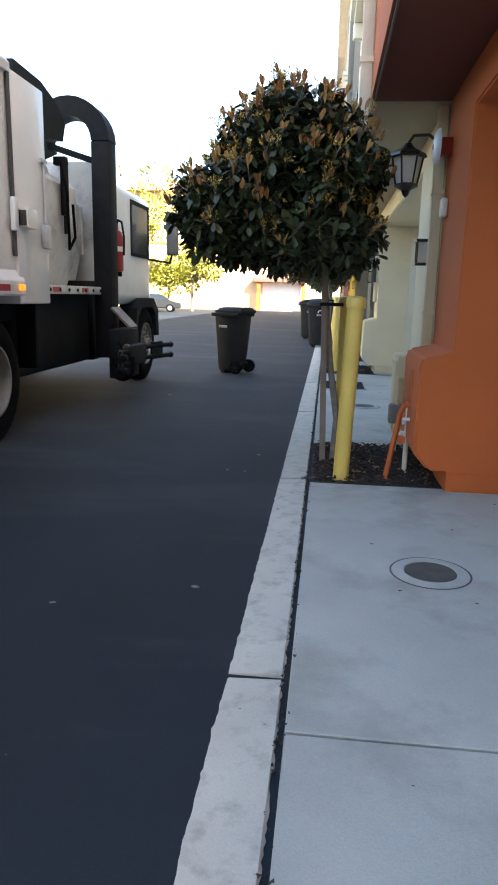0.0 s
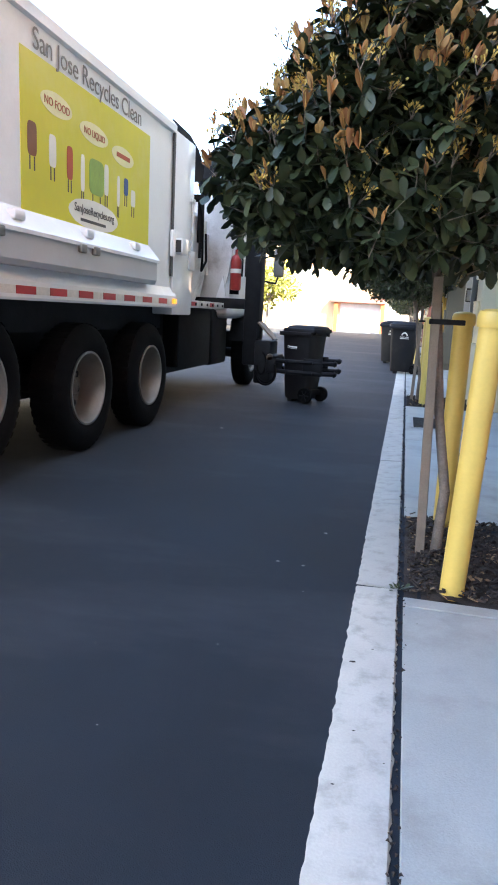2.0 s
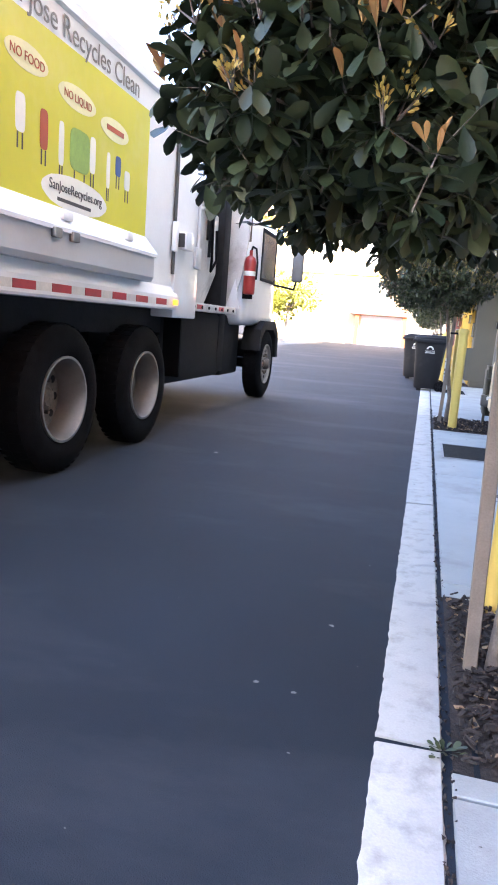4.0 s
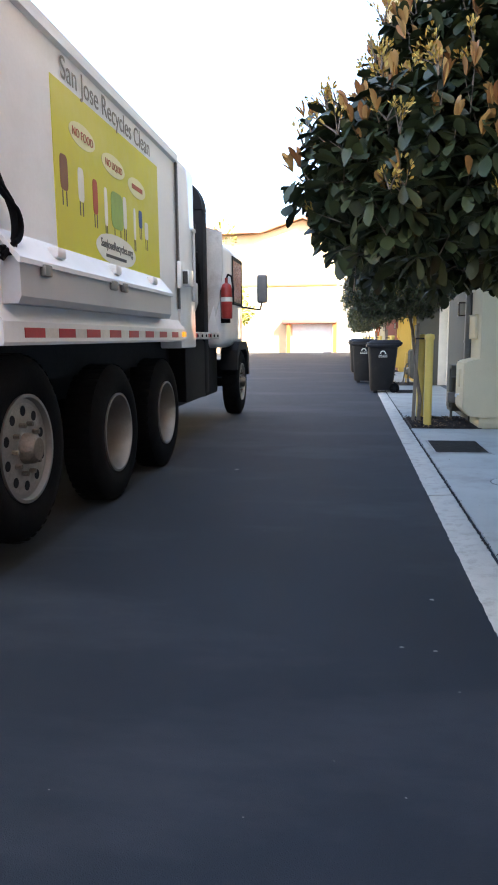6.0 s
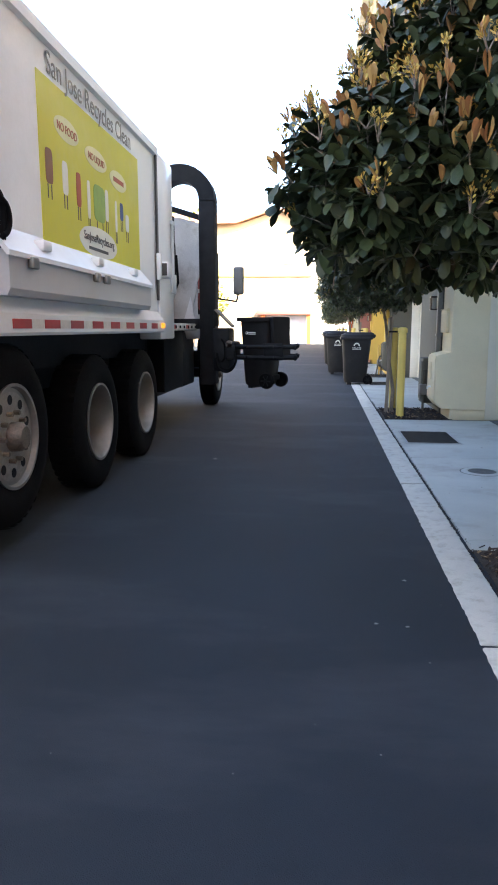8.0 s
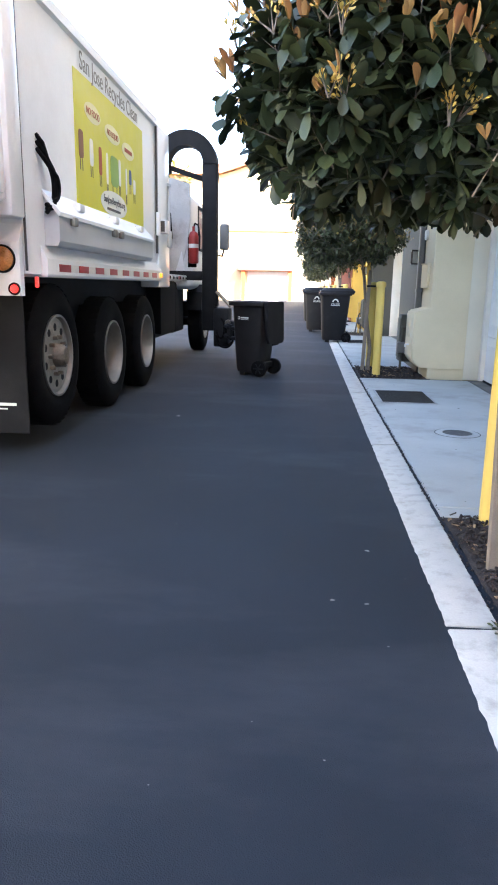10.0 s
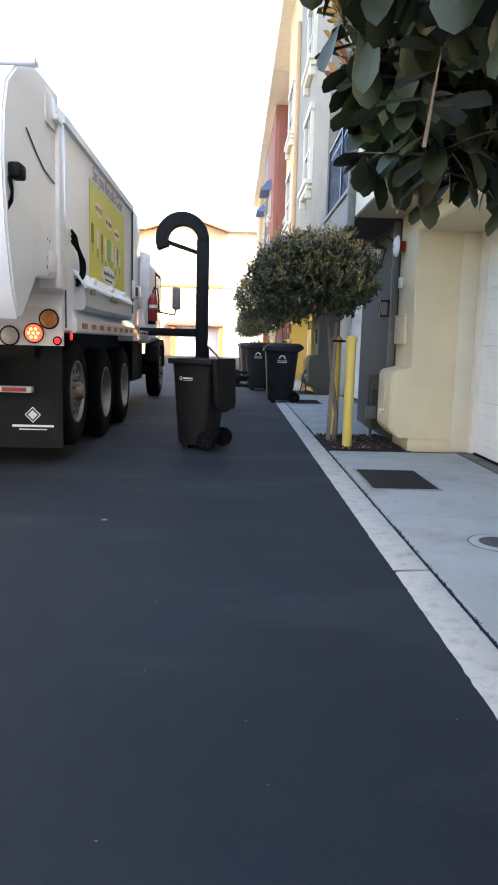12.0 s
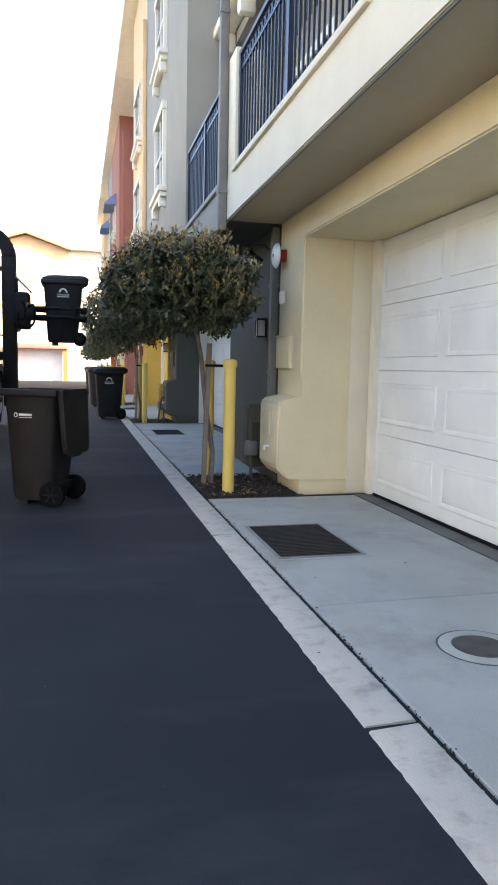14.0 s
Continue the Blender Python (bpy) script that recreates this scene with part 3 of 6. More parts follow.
def build_wheel(y, x_out, dish, name="wheel", flip=1):
    """Tyre, rim and hub about the axle, outer face towards flip on x."""
    w = new(name)
    w.parent = truck
    w.matrix_basis = pose(x_out, y, WHEEL_R + (0.13 if y < 2 else 0.0))
    f = flip
    R = WHEEL_R
    bm = bmesh.new()
    lathe(bm, [(0.335, -0.02 * f), (0.365, 0.0), (0.455, 0.012 * f), (R - 0.06, -0.005 * f), (R - 0.012, -0.035 * f), (R, -0.07 * f), (R, -0.23 * f), (R - 0.03, -0.28 * f), (0.45, -0.30 * f), (0.335, -0.28 * f)], 48, "x", cap=False)
    part("tyre", bm, RUBBER, w)
    bm = bmesh.new()
    for i in range(44):
        a = 2 * math.pi * i / 44
        for s in (-0.085, -0.215):
            c = Matrix.Rotation(a, 4, "X") @ Matrix.Translation((s * f, 0, R))
            bmesh.ops.create_cube(bm, size=1.0, matrix=c @ Matrix.Diagonal((0.1, 0.05, 0.003, 1)))
    part("tread", bm, RUBBER, w, smooth=0)
    bm = bmesh.new()
    lathe(bm, [(0.345, -0.015 * f), (0.348, 0.006 * f), (0.328, 0.006 * f), (0.318, -0.03 * f), (0.30, -dish * f), (0.275, -(dish + 0.004) * f)], 40, "x", cap=False)
    part("rim", bm, ALU, w)
    bm = bmesh.new()
    lathe(bm, [(0.293, -(dish - 0.004) * f), (0.12, -(dish + 0.006) * f), (0.10, -(dish - 0.01) * f), (0.0, -(dish - 0.01) * f)], 40, "x")
    part("disc", bm, HUBSTEEL if dish > 0.1 else DISCSTEEL, w)
    bm = bmesh.new()
    lathe(bm, [(0.10, -dish * f), (0.095, -(dish - 0.07) * f), (0.07, -(dish - 0.10) * f), (0.0, -(dish - 0.105) * f)], 20, "x")
    part("hub", bm, HUBSTEEL, w)
    for i in range(10):
        a = 2 * math.pi * i / 10
        p = (0, 0.16 * math.cos(a), 0.16 * math.sin(a))
        bm = bmesh.new()
        rod(bm, (-(dish + 0.005) * f, p[1], p[2]), (-(dish - 0.045) * f, p[1], p[2]), 0.016, n=6)
        part("wheel_nut", bm, HUBSTEEL, w)
    for i in range(10):
        a = 2 * math.pi * (i + 0.5) / 10
        p = (0, 0.24 * math.cos(a), 0.24 * math.sin(a))
        bm = bmesh.new()
        rod(bm, (-(dish + 0.0) * f, p[1], p[2]), (-(dish - 0.006) * f, p[1], p[2]), 0.033, n=12)
        part("vent", bm, BLACKSTEEL, w)
    return w


AXLES = [(4.58, 0.24), (2.99, 0.24), (1.29, 0.03), (9.95, 0.04)]  # the rearmost is a lifted axle
WHEELS = []
for y, dish in AXLES:
    WHEELS.append(build_wheel(y, SIDE - 0.06, dish))
    WHEELS.append(build_wheel(y, LEFT + 0.06, dish, flip=-1))


def build_truck():
    T = truck
    # frame and running gear
    for b in ((MIDX - 0.5, MIDX - 0.38, 0.2, 10.3, 0.85, 1.12), (MIDX + 0.38, MIDX + 0.5, 0.2, 10.3, 0.85, 1.12)):
        part("frame_rail", boxes(b), BLACKSTEEL, T)
    part("subframe", boxes((LEFT + 0.25, SIDE - 0.3, 0.5, 5.5, 1.12, 1.42)), BLACKSTEEL, T)
    for y, x0, x1 in ((2.2, SIDE - 0.9, SIDE - 0.42), (4.0, SIDE - 0.9, SIDE - 0.42), (5.62, SIDE - 0.55, SIDE - 0.09)):
        part("mudguard", boxes((x0, x1, y - 0.02, y + 0.02, 0.62, 1.36)), RUBBER, T)
    for y, _ in AXLES:
        bm = bmesh.new()
        zc = WHEEL_R + (0.13 if y < 2 else 0.0)
        rod(bm, (LEFT + 0.3, y, zc), (SIDE - 0.3, y, zc), 0.09, n=12)
        box(bm, MIDX - 0.22, MIDX + 0.22, y - 0.22, y + 0.22, zc - 0.2, zc + 0.22, 0.06)
        part("axle", bm, BLACKSTEEL, T)
    part("underbox", boxes((LEFT + 0.1, SIDE - 0.3, 5.5, 7.85, 0.5, 1.4, 0.05), (LEFT + 0.1, SIDE - 0.75, 7.85, 8.3, 0.5, 1.4, 0.05), (LEFT + 0.1, SIDE - 0.4, 8.3, 9.28, 0.45, 1.4, 0.05)), BLACKSTEEL, T, "black steel tank and box under the hopper")
    # hidden plates added to stop light from the far side reaching underneath
    part("side_guard", boxes((LEFT + 0.1, LEFT + 0.16, 0.4, 9.3, 0.1, 1.4, 0.01)), BLACKSTEEL, T)
    part("side_guard", boxes((MIDX - 0.3, MIDX - 0.2, 0.3, 9.0, 0.25, 1.1, 0.01)), BLACKSTEEL, T)
    # body shell
    bm = bmesh.new()
    prism(bm, [(LEFT + 0.02, 1.4), (SIDE - 0.02, 1.4), (SIDE - 0.02, 3.36), (SIDE - 0.10, 3.52), (SIDE - 0.4, 3.62), (LEFT + 0.4, 3.62), (LEFT + 0.10, 3.52), (LEFT + 0.02, 3.36)], 0.57, 5.05, "y")
    part("body", bm, TRUCKWHITE, T, smooth=25)
    bm = bmesh.new()
    prism(bm, [(SIDE - 0.06, 3.33), (SIDE + 0.015, 3.36), (SIDE + 0.015, 3.44), (SIDE - 0.10, 3.56), (SIDE - 0.2, 3.56)], 0.57, 5.06, "y")
    part("top_rail", bm, TRUCKWHITE, T)
    part("corner_post", boxes((SIDE - 0.25, SIDE + 0.012, 5.06, 5.8, 1.3, 3.4, 0.02)), TRUCKWHITE, T)
    part("corner_post", boxes((LEFT - 0.012, LEFT + 0.25, 5.06, 5.42, 1.3, 3.4, 0.02)), TRUCKWHITE, T)
    part("seam", boxes((SIDE - 0.012, SIDE + 0.008, 5.0, 5.055, 1.75, 3.36)), PRINTDARK, T)
    # side locker with sloping lid
    bm = bmesh.new()
    prism(bm, [(SIDE - 0.03, 1.62), (SIDE + 0.08, 1.62), (SIDE + 0.10, 1.66), (SIDE + 0.10, 1.86), (SIDE - 0.03, 2.02)], 1.0, 4.28, "y")
    part("locker", bm, LOCKERGREY, T, "pale grey side locker", smooth=20)
    bm = bmesh.new()
    prism(bm, [(SIDE - 0.03, 2.05), (SIDE + 0.12, 1.875), (SIDE + 0.12, 1.845), (SIDE + 0.105, 1.845), (SIDE - 0.03, 2.015)], 0.97, 4.31, "y")
    part("locker_lid", bm, TRUCKWHITE, T, smooth=20)
    for y in (1.6, 2.7, 3.75):
        part("hinge", boxes((SIDE + 0.02, SIDE + 0.10, y - 0.07, y + 0.07, 1.93, 2.0, 0.015)), TRUCKWHITE, T)
    for y in (1.3, 2.5, 2.75):
        part("latch", boxes((SIDE + 0.10, SIDE + 0.14, y - 0.05, y + 0.05, 1.79, 1.86, 0.01)), ALU, T)
    # sill with reflective tape
    bm = bmesh.new()
    prism(bm, [(SIDE - 0.4, 1.38), (SIDE + 0.02, 1.38), (SIDE + 0.03, 1.40), (SIDE + 0.03, 1.52), (SIDE - 0.02, 1.62), (SIDE - 0.4, 1.62)], 0.9, 5.14, "y")
    part("sill", bm, TRUCKWHITE, T, smooth=20)
    y = 1.15
    while y < 4.75:
        part("reflector", boxes((SIDE + 0.03, SIDE + 0.034, y, y + 0.27, 1.425, 1.485)), REFLECTRED, T)
        part("reflector", boxes((SIDE + 0.03, SIDE + 0.033, y + 0.275, y + 0.48, 1.425, 1.485)), REFLECTWHITE, T)
        y += 0.485
    part("marker_lamp", boxes((SIDE + 0.03, SIDE + 0.06, 4.99, 5.10, 1.43, 1.49, 0.012)), AMBER, T, "lit amber marker lamp")
    # little lamp box on the post
    part("lamp_box", boxes((SIDE, SIDE + 0.1, 5.12, 5.34, 2.02, 2.2, 0.01)), TRUCKWHITE, T)
    part("work_lamp", boxes((SIDE + 0.015, SIDE + 0.085, 5.105, 5.121, 2.04, 2.18)), PRINTDARK, T)
    part("bracket_rod", boxes((SIDE, SIDE + 0.05, 4.95, 5.03, 1.98, 2.28, 0.01)), TRUCKWHITE, T)
    # banner
    bm = boxes((SIDE - 0.02, SIDE - 0.015, 1.8, 4.3, 2.02, 3.14))
    banner = part("banner", bm, POSTER, T, "lime yellow printed recycling banner")
    side_m = Matrix(((0, 0, 1, 0), (1, 0, 0, 0), (0, 1, 0, 0), (0, 0, 0, 1)))

    def words(name, text, y, z, size, material=PRINTDARK):
        lettering(name, text, size, material, banner, Matrix.Translation((SIDE - 0.009, y, z)) @ side_m)
    words("lettering", "San Jose Recycles Clean", 3.0, 3.17, 0.215, PRINTGREY)
    words("lettering", "NO FOOD", 2.32, 2.85, 0.085, PRINTRED)
    words("lettering", "NO LIQUID", 2.98, 2.80, 0.08, PRINTRED)
    words("lettering", "SanJoseRecycles.org", 3.0, 2.145, 0.098)
    for y, z, w in ((2.32, 2.88, 0.25), (2.98, 2.83, 0.28), (3.6, 2.78, 0.26)):
        bm = bmesh.new()
        prism(bm, [(y + w * math.cos(a), z + 0.085 * math.sin(a)) for a in [i * math.pi / 10 for i in range(20)]], SIDE - 0.016, SIDE - 0.0125, "x")
        part("speech_patch", bm, PRINTCREAM, banner)
    part("unreadable_line", boxes((SIDE - 0.013, SIDE - 0.010, 3.45, 3.76, 2.76, 2.80)), PRINTRED, banner)
    bm = bmesh.new()
    prism(bm, [(3.0 + 0.52 * math.cos(a) * (1 if abs(math.cos(a)) < 0.8 else 0.95), 2.15 + 0.125 * math.sin(a)) for a in [i * math.pi / 12 for i in range(24)]], SIDE - 0.016, SIDE - 0.0125, "x")
    part("address_patch", bm, PRINTWHITE, banner)
    part("unreadable_line", boxes((SIDE - 0.013, SIDE - 0.010, 2.72, 3.22, 2.075, 2.10)), PRINTDARK, banner)
    shapes = [(1.95, 2.55, 0.13, 0.24, PRINTBROWN), (2.25, 2.53, 0.11, 0.24, PRINTWHITE), (2.53, 2.50, 0.10, 0.26, PRINTRED), (2.76, 2.47, 0.07, 0.30, PRINTWHITE), (3.03, 2.48, 0.30, 0.30, PRINTGREEN), (3.23, 2.5, 0.09, 0.27, PRINTWHITE), (3.5, 2.45, 0.06, 0.28, PRINTWHITE), (3.68, 2.52, 0.1, 0.16, PRINTBLUE), (3.86, 2.44, 0.11, 0.16, PRINTWHITE)]
    for y, z, w, h, m in shapes:
        bm = bmesh.new()
        ring = [(math.cos(q), math.sin(q)) for q in [n * math.pi / 10 for n in range(20)]]
        prism(bm, [(y + w * 0.5 * math.copysign(abs(a) ** 0.45, a), z + h * 0.5 * math.copysign(abs(b) ** 0.45, b)) for a, b in ring], SIDE - 0.016, SIDE - 0.012, "x")
        part("printed_shape", bm, m, banner)
        part("printed_leg", boxes((SIDE - 0.016, SIDE - 0.0135, y - w / 4 - 0.008, y - w / 4 + 0.008, z - h / 2 - 0.1, z - h / 2), (SIDE - 0.016, SIDE - 0.0135, y + w / 4 - 0.008, y + w / 4 + 0.008, z - h / 2 - 0.1, z - h / 2)), PRINTDARK, banner)
    # hopper between body and cab, its side set back, with a bulkhead before the cab
    bm = bmesh.new()
    prism(bm, [(5.8, 1.95), (6.6, 1.5), (8.1, 1.5), (8.36, 1.9), (8.36, 2.62), (7.9, 2.72), (7.5, 2.72), (7.3, 2.95), (5.8, 3.1)], LEFT + 0.06, SIDE - 0.6, "x")
    part("hopper", bm, TRUCKGREY, T, "stained pale grey hopper", smooth=20)
    for b in ((SIDE - 0.6, SIDE - 0.54, 6.5, 6.56, 1.52, 3.02), (SIDE - 0.6, SIDE - 0.54, 7.42, 7.48, 1.52, 2.7), (SIDE - 0.6, SIDE - 0.56, 6.56, 7.42, 2.2, 2.25), (SIDE - 0.6, SIDE - 0.54, 8.28, 8.36, 1.95, 2.6)):
        part("hopper_rib", boxes(b), TRUCKGREY, T)
    part("ledge", boxes((SIDE - 1.0, SIDE - 0.08, 5.42, 7.85, 1.40, 1.5, 0.01)), TRUCKGREY, T)
    for i in range(7):
        bm = bmesh.new()
        rod(bm, (SIDE - 0.09, 6.0 + 0.28 * i, 1.45), (SIDE - 0.065, 6.0 + 0.28 * i, 1.45), 0.02, n=6)
        part("bolt", bm, BLACKSTEEL, T)
    bm = bmesh.new()
    prism(bm, [(LEFT + 0.2, 1.42), (SIDE - 0.34, 1.42), (SIDE - 0.2, 2.0), (SIDE - 0.13, 2.5), (SIDE - 0.13, 3.12), (SIDE - 0.45, 3.22), (LEFT + 0.2, 3.22)], 8.44, 8.48, "y")
    part("bulkhead", bm, TRUCKGREY, T)
    bm = bmesh.new()
    prism(bm, [(SIDE - 0.42, 1.5), (SIDE - 0.2, 1.5), (SIDE - 0.28, 1.95)], 8.40, 8.435, "y")
    part("gusset", bm, TRUCKWHITE, T)
    bm = bmesh.new()
    prism(bm, [(SIDE - 0.62, 1.5), (SIDE - 0.52, 1.5), (SIDE - 0.36, 1.95), (SIDE - 0.36, 2.72), (SIDE - 0.42, 2.8), (SIDE - 0.62, 2.8)], 5.8, 7.62, "y")
    part("hopper_side", bm, TRUCKGREY, T, smooth=20)
    for y, z0, z1 in ((7.1, 2.35, 2.95),):
        bm = bmesh.new()
        rod(bm, (SIDE - 0.3, y, z0), (SIDE - 0.3, y, z1), 0.05, n=14)
        rod(bm, (SIDE - 0.3, y, z0 - 0.22), (SIDE - 0.3, y, z0), 0.022, n=10)
        box(bm, SIDE - 0.42, SIDE - 0.26, y - 0.05, y + 0.05, z1 - 0.02, z1 + 0.08, 0.01)
        part("hydraulic_cylinder", bm, BLACKSTEEL, T)
    bm = bmesh.new()
    tube(bm, [(SIDE - 0.3, 7.0, 2.95), (SIDE - 0.24, 7.02, 2.6), (SIDE - 0.24, 7.05, 2.1), (SIDE - 0.28, 7.15, 1.95), (SIDE - 0.24, 7.25, 2.1), (SIDE - 0.27, 7.28, 2.5)], 0.018, 8)
    part("hydraulic_hose", bm, RUBBER, T)
    for y in (6.1, 7.0):
        part("reflector", boxes((SIDE - 0.085, SIDE - 0.076, y, y + 0.22, 1.425, 1.48)), REFLECTRED, T)
    bm = bmesh.new()
    rod(bm, (SIDE + 0.03, 5.7, 2.1), (SIDE + 0.03, 5.7, 2.72), 0.018)
    box(bm, SIDE + 0.012, SIDE + 0.05, 5.6, 5.8, 1.86, 2.1, 0.015)
    box(bm, SIDE + 0.012, SIDE + 0.045, 5.64, 5.76, 2.7, 2.74)
    part("shovel", bm, LOCKERGREY, T)
    bm = bmesh.new()
    prism(bm, [(5.82, 3.15), (6.4, 3.12), (7.1, 3.2), (7.2, 3.42), (6.9, 3.6), (6.5, 3.7), (5.82, 3.72)], LEFT + 0.15, SIDE - 0.3, "x")
    part("hopper_hood", bm, BLACKSTEEL, T, "dark steel hopper hood", smooth=20)
    # extinguisher on the bulkhead
    ex = SIDE - 0.05
    part("extinguisher_bracket", boxes((ex - 0.12, ex + 0.04, 8.44, 8.47, 1.66, 2.2, 0.006)), BLACKSTEEL, T)
    bm = bmesh.new()
    lathe(bm, [(0.0, 1.72), (0.085, 1.73), (0.092, 1.76), (0.092, 2.2), (0.07, 2.27), (0.025, 2.3), (0.025, 2.38), (0.0, 2.38)], 18, "z", (ex, 8.36, 0))
    bottle = part("extinguisher", bm, REDPAINT, T, "red fire extinguisher")
    bm = bmesh.new()
    lathe(bm, [(0.0935, 2.0), (0.0935, 2.07)], 18, "z", (ex, 8.36, 0), cap=False)
    part("paper_label", bm, PRINTWHITE, bottle)
    bm = bmesh.new()
    tube(bm, [(ex, 8.36, 2.36), (ex + 0.03, 8.34, 2.43), (ex + 0.09, 8.32, 2.4), (ex + 0.12, 8.32, 2.2), (ex + 0.11, 8.34, 1.95)], 0.015)
    part("extinguisher_hose", bm, BLACKSTEEL, T)
    # cab
    bm = bmesh.new()
    box(bm, LEFT + 0.12, SIDE - 0.12, 8.5, 10.55, 1.25, 3.0, 0.16, 4)
    part("cab", bm, TRUCKWHITE, T)
    part("cab_window", boxes((SIDE - 0.125, SIDE - 0.112, 9.35, 10.3, 2.05, 2.78)), PANE, T)
    part("window_frame", boxes((SIDE - 0.125, SIDE - 0.105, 9.29, 9.35, 2.0, 2.84), (SIDE - 0.125, SIDE - 0.105, 10.3, 10.36, 2.0, 2.84), (SIDE - 0.125, SIDE - 0.105, 9.35, 10.3, 2.78, 2.84), (SIDE - 0.125, SIDE - 0.105, 9.35, 10.3, 2.0, 2.05)), BLACKSTEEL, T)
    bm = bmesh.new()
    prism(bm, [(9.25, 0.85), (9.35, 1.2), (9.6, 1.35), (10.4, 1.35), (10.7, 1.15), (10.75, 0.7), (10.6, 0.7), (10.5, 1.08), (10.3, 1.2), (9.65, 1.2), (9.42, 1.05), (9.38, 0.85)], SIDE - 0.35, SIDE - 0.04, "x")
    part("front_fender", bm, BLACKSTEEL, T, smooth=20)
    part("front_bumper", boxes((LEFT + 0.15, SIDE - 0.15, 10.55, 10.75, 0.5, 1.0, 0.05)), BLACKSTEEL, T)
    bm = bmesh.new()
    tube(bm, [(SIDE - 0.12, 10.3, 2.0), (SIDE + 0.22, 10.5, 1.95), (SIDE + 0.25, 10.55, 2.1)], 0.018)
    part("mirror_arm", bm, BLACKSTEEL, T)
    bm = bmesh.new()
    box(bm, SIDE + 0.15, SIDE + 0.36, 10.5, 10.62, 2.08, 2.62, 0.05, 3)
    part("mirror", bm, PIPEGREY, T)
    bm = bmesh.new()
    lathe(bm, [(0.0, 3.0), (0.1, 3.0), (0.1, 3.12), (0.05, 3.2), (0.0, 3.2)], 14, "z", (SIDE - 0.3, 8.75, 0))
    part("beacon", bm, BLACKSTEEL, T)
    # deep bulged tailgate, hung between two posts
    bm = bmesh.new()
    prism(bm, [(0.48, 1.88), (-0.32, 1.83), (-0.74, 1.48), (-0.82, 1.46), (-0.95, 1.66), (-1.07, 2.15), (-1.11, 2.62), (-1.07, 2.95), (-0.97, 3.2), (-0.75, 3.37), (-0.2, 3.56), (0.48, 3.58)], LEFT + 0.03, SIDE - 0.03, "x")
    bmesh.ops.bevel(bm, geom=[e for e in bm.edges if e.verts[0].co.x == e.verts[1].co.x], offset=0.018, segments=2, affect="EDGES")
    part("tailgate", bm, TRUCKWHITE, T, smooth=35)
    part("tailgate_reflector", boxes((SIDE - 0.6, SIDE - 0.35, -0.955, -0.93, 1.62, 1.67)), REFLECTRED, T)
    part("tail_cap", boxes((LEFT + 0.05, SIDE - 0.02, -0.28, -0.16, 3.57, 3.62, 0.012)), TRUCKWHITE, T)
    for x in (SIDE - 0.5, SIDE - 0.95):
        bm = bmesh.new()
        lathe(bm, [(0.0, -0.03), (0.07, -0.028), (0.085, 0.0), (0.085, 0.03), (0.0, 0.03)], 20, "y", (x, -0.2, 3.72))
        box(bm, x - 0.02, x + 0.02, -0.22, -0.18, 3.61, 3.65)
        part("work_light", bm, CLEARLENS, T)
    for x0, x1 in ((SIDE - 0.2, SIDE + 0.012), (LEFT - 0.012, LEFT + 0.2)):
        part("rear_post", boxes((x0, x1, 0.34, 0.565, 1.78, 3.34, 0.02)), TRUCKWHITE, T)
        part("post_bracket", boxes((x0 + 0.02, x1 + 0.02, 0.22, 0.42, 3.28, 3.34, 0.012)), TRUCKWHITE, T)
    part("rear_seam", boxes((SIDE - 0.01, SIDE + 0.004, 0.566, 0.58, 1.42, 3.36)), PRINTDARK, T)
    part("side_camera", boxes((SIDE - 0.035, SIDE + 0.06, -1.02, -0.85, 2.5, 2.61, 0.02)), BLACKSTEEL, T)
    for k in range(3):
        bm = bmesh.new()
        tube(bm, [(SIDE - 0.025, -0.98 - 0.02 * k, 2.5), (SIDE + 0.0, -1.01 - 0.012 * k, 2.42 - 0.02 * k), (SIDE - 0.015, -0.98 - 0.02 * k, 2.33), (SIDE - 0.035, -1.03, 2.26 + 0.02 * k)], 0.009, 8)
        part("cable", bm, RUBBER, T)
    # a plate seam and a thin wire down the side of the tailgate
    bm = bmesh.new()
    tube(bm, [(SIDE - 0.025, -0.55, 2.98), (SIDE - 0.022, -0.3, 2.86), (SIDE - 0.024, -0.05, 2.78), (SIDE - 0.025, 0.3, 2.74)], 0.006, 6)
    part("wire", bm, PRINTDARK, T)
    part("hinge_plate", boxes((SIDE - 0.03, SIDE - 0.012, 0.0, 0.32, 3.2, 3.48, 0.006), (SIDE - 0.03, SIDE - 0.012, 0.05, 0.3, 1.92, 2.1, 0.006)), TRUCKWHITE, T)
    bm = bmesh.new()
    prism(bm, [(-0.06, 1.24), (0.01, 1.24), (0.01, 1.75), (-0.06, 1.62)], LEFT + 0.02, SIDE - 0.02, "x")
    part("lamp_panel", bm, TRUCKWHITE, T, smooth=20)
    for x, z, r, m, lab in ((SIDE - 0.15, 1.50, 0.085, AMBERDULL, "dull amber turn lamp"), (SIDE - 0.30, 1.36, 0.085, BRAKE, "lit red brake lamp"), (SIDE - 0.54, 1.33, 0.085, CLEARLENS, "clear reversing lamp"), (SIDE - 0.07, 1.29, 0.03, REDDULL, "small red marker")):
        bm = bmesh.new()
        lathe(bm, [(0.0, -0.085), (r * 0.8, -0.082), (r, -0.07), (r, -0.055)], 24, "y", (x, 0, z))
        lamp = part("tail_lamp", bm, m, T, lab)
        bm = bmesh.new()
        lathe(bm, [(r, -0.062), (r + 0.012, -0.075), (r + 0.016, -0.058)], 24, "y", (x, 0, z), cap=False)
        part("bezel", bm, BLACKSTEEL, lamp)
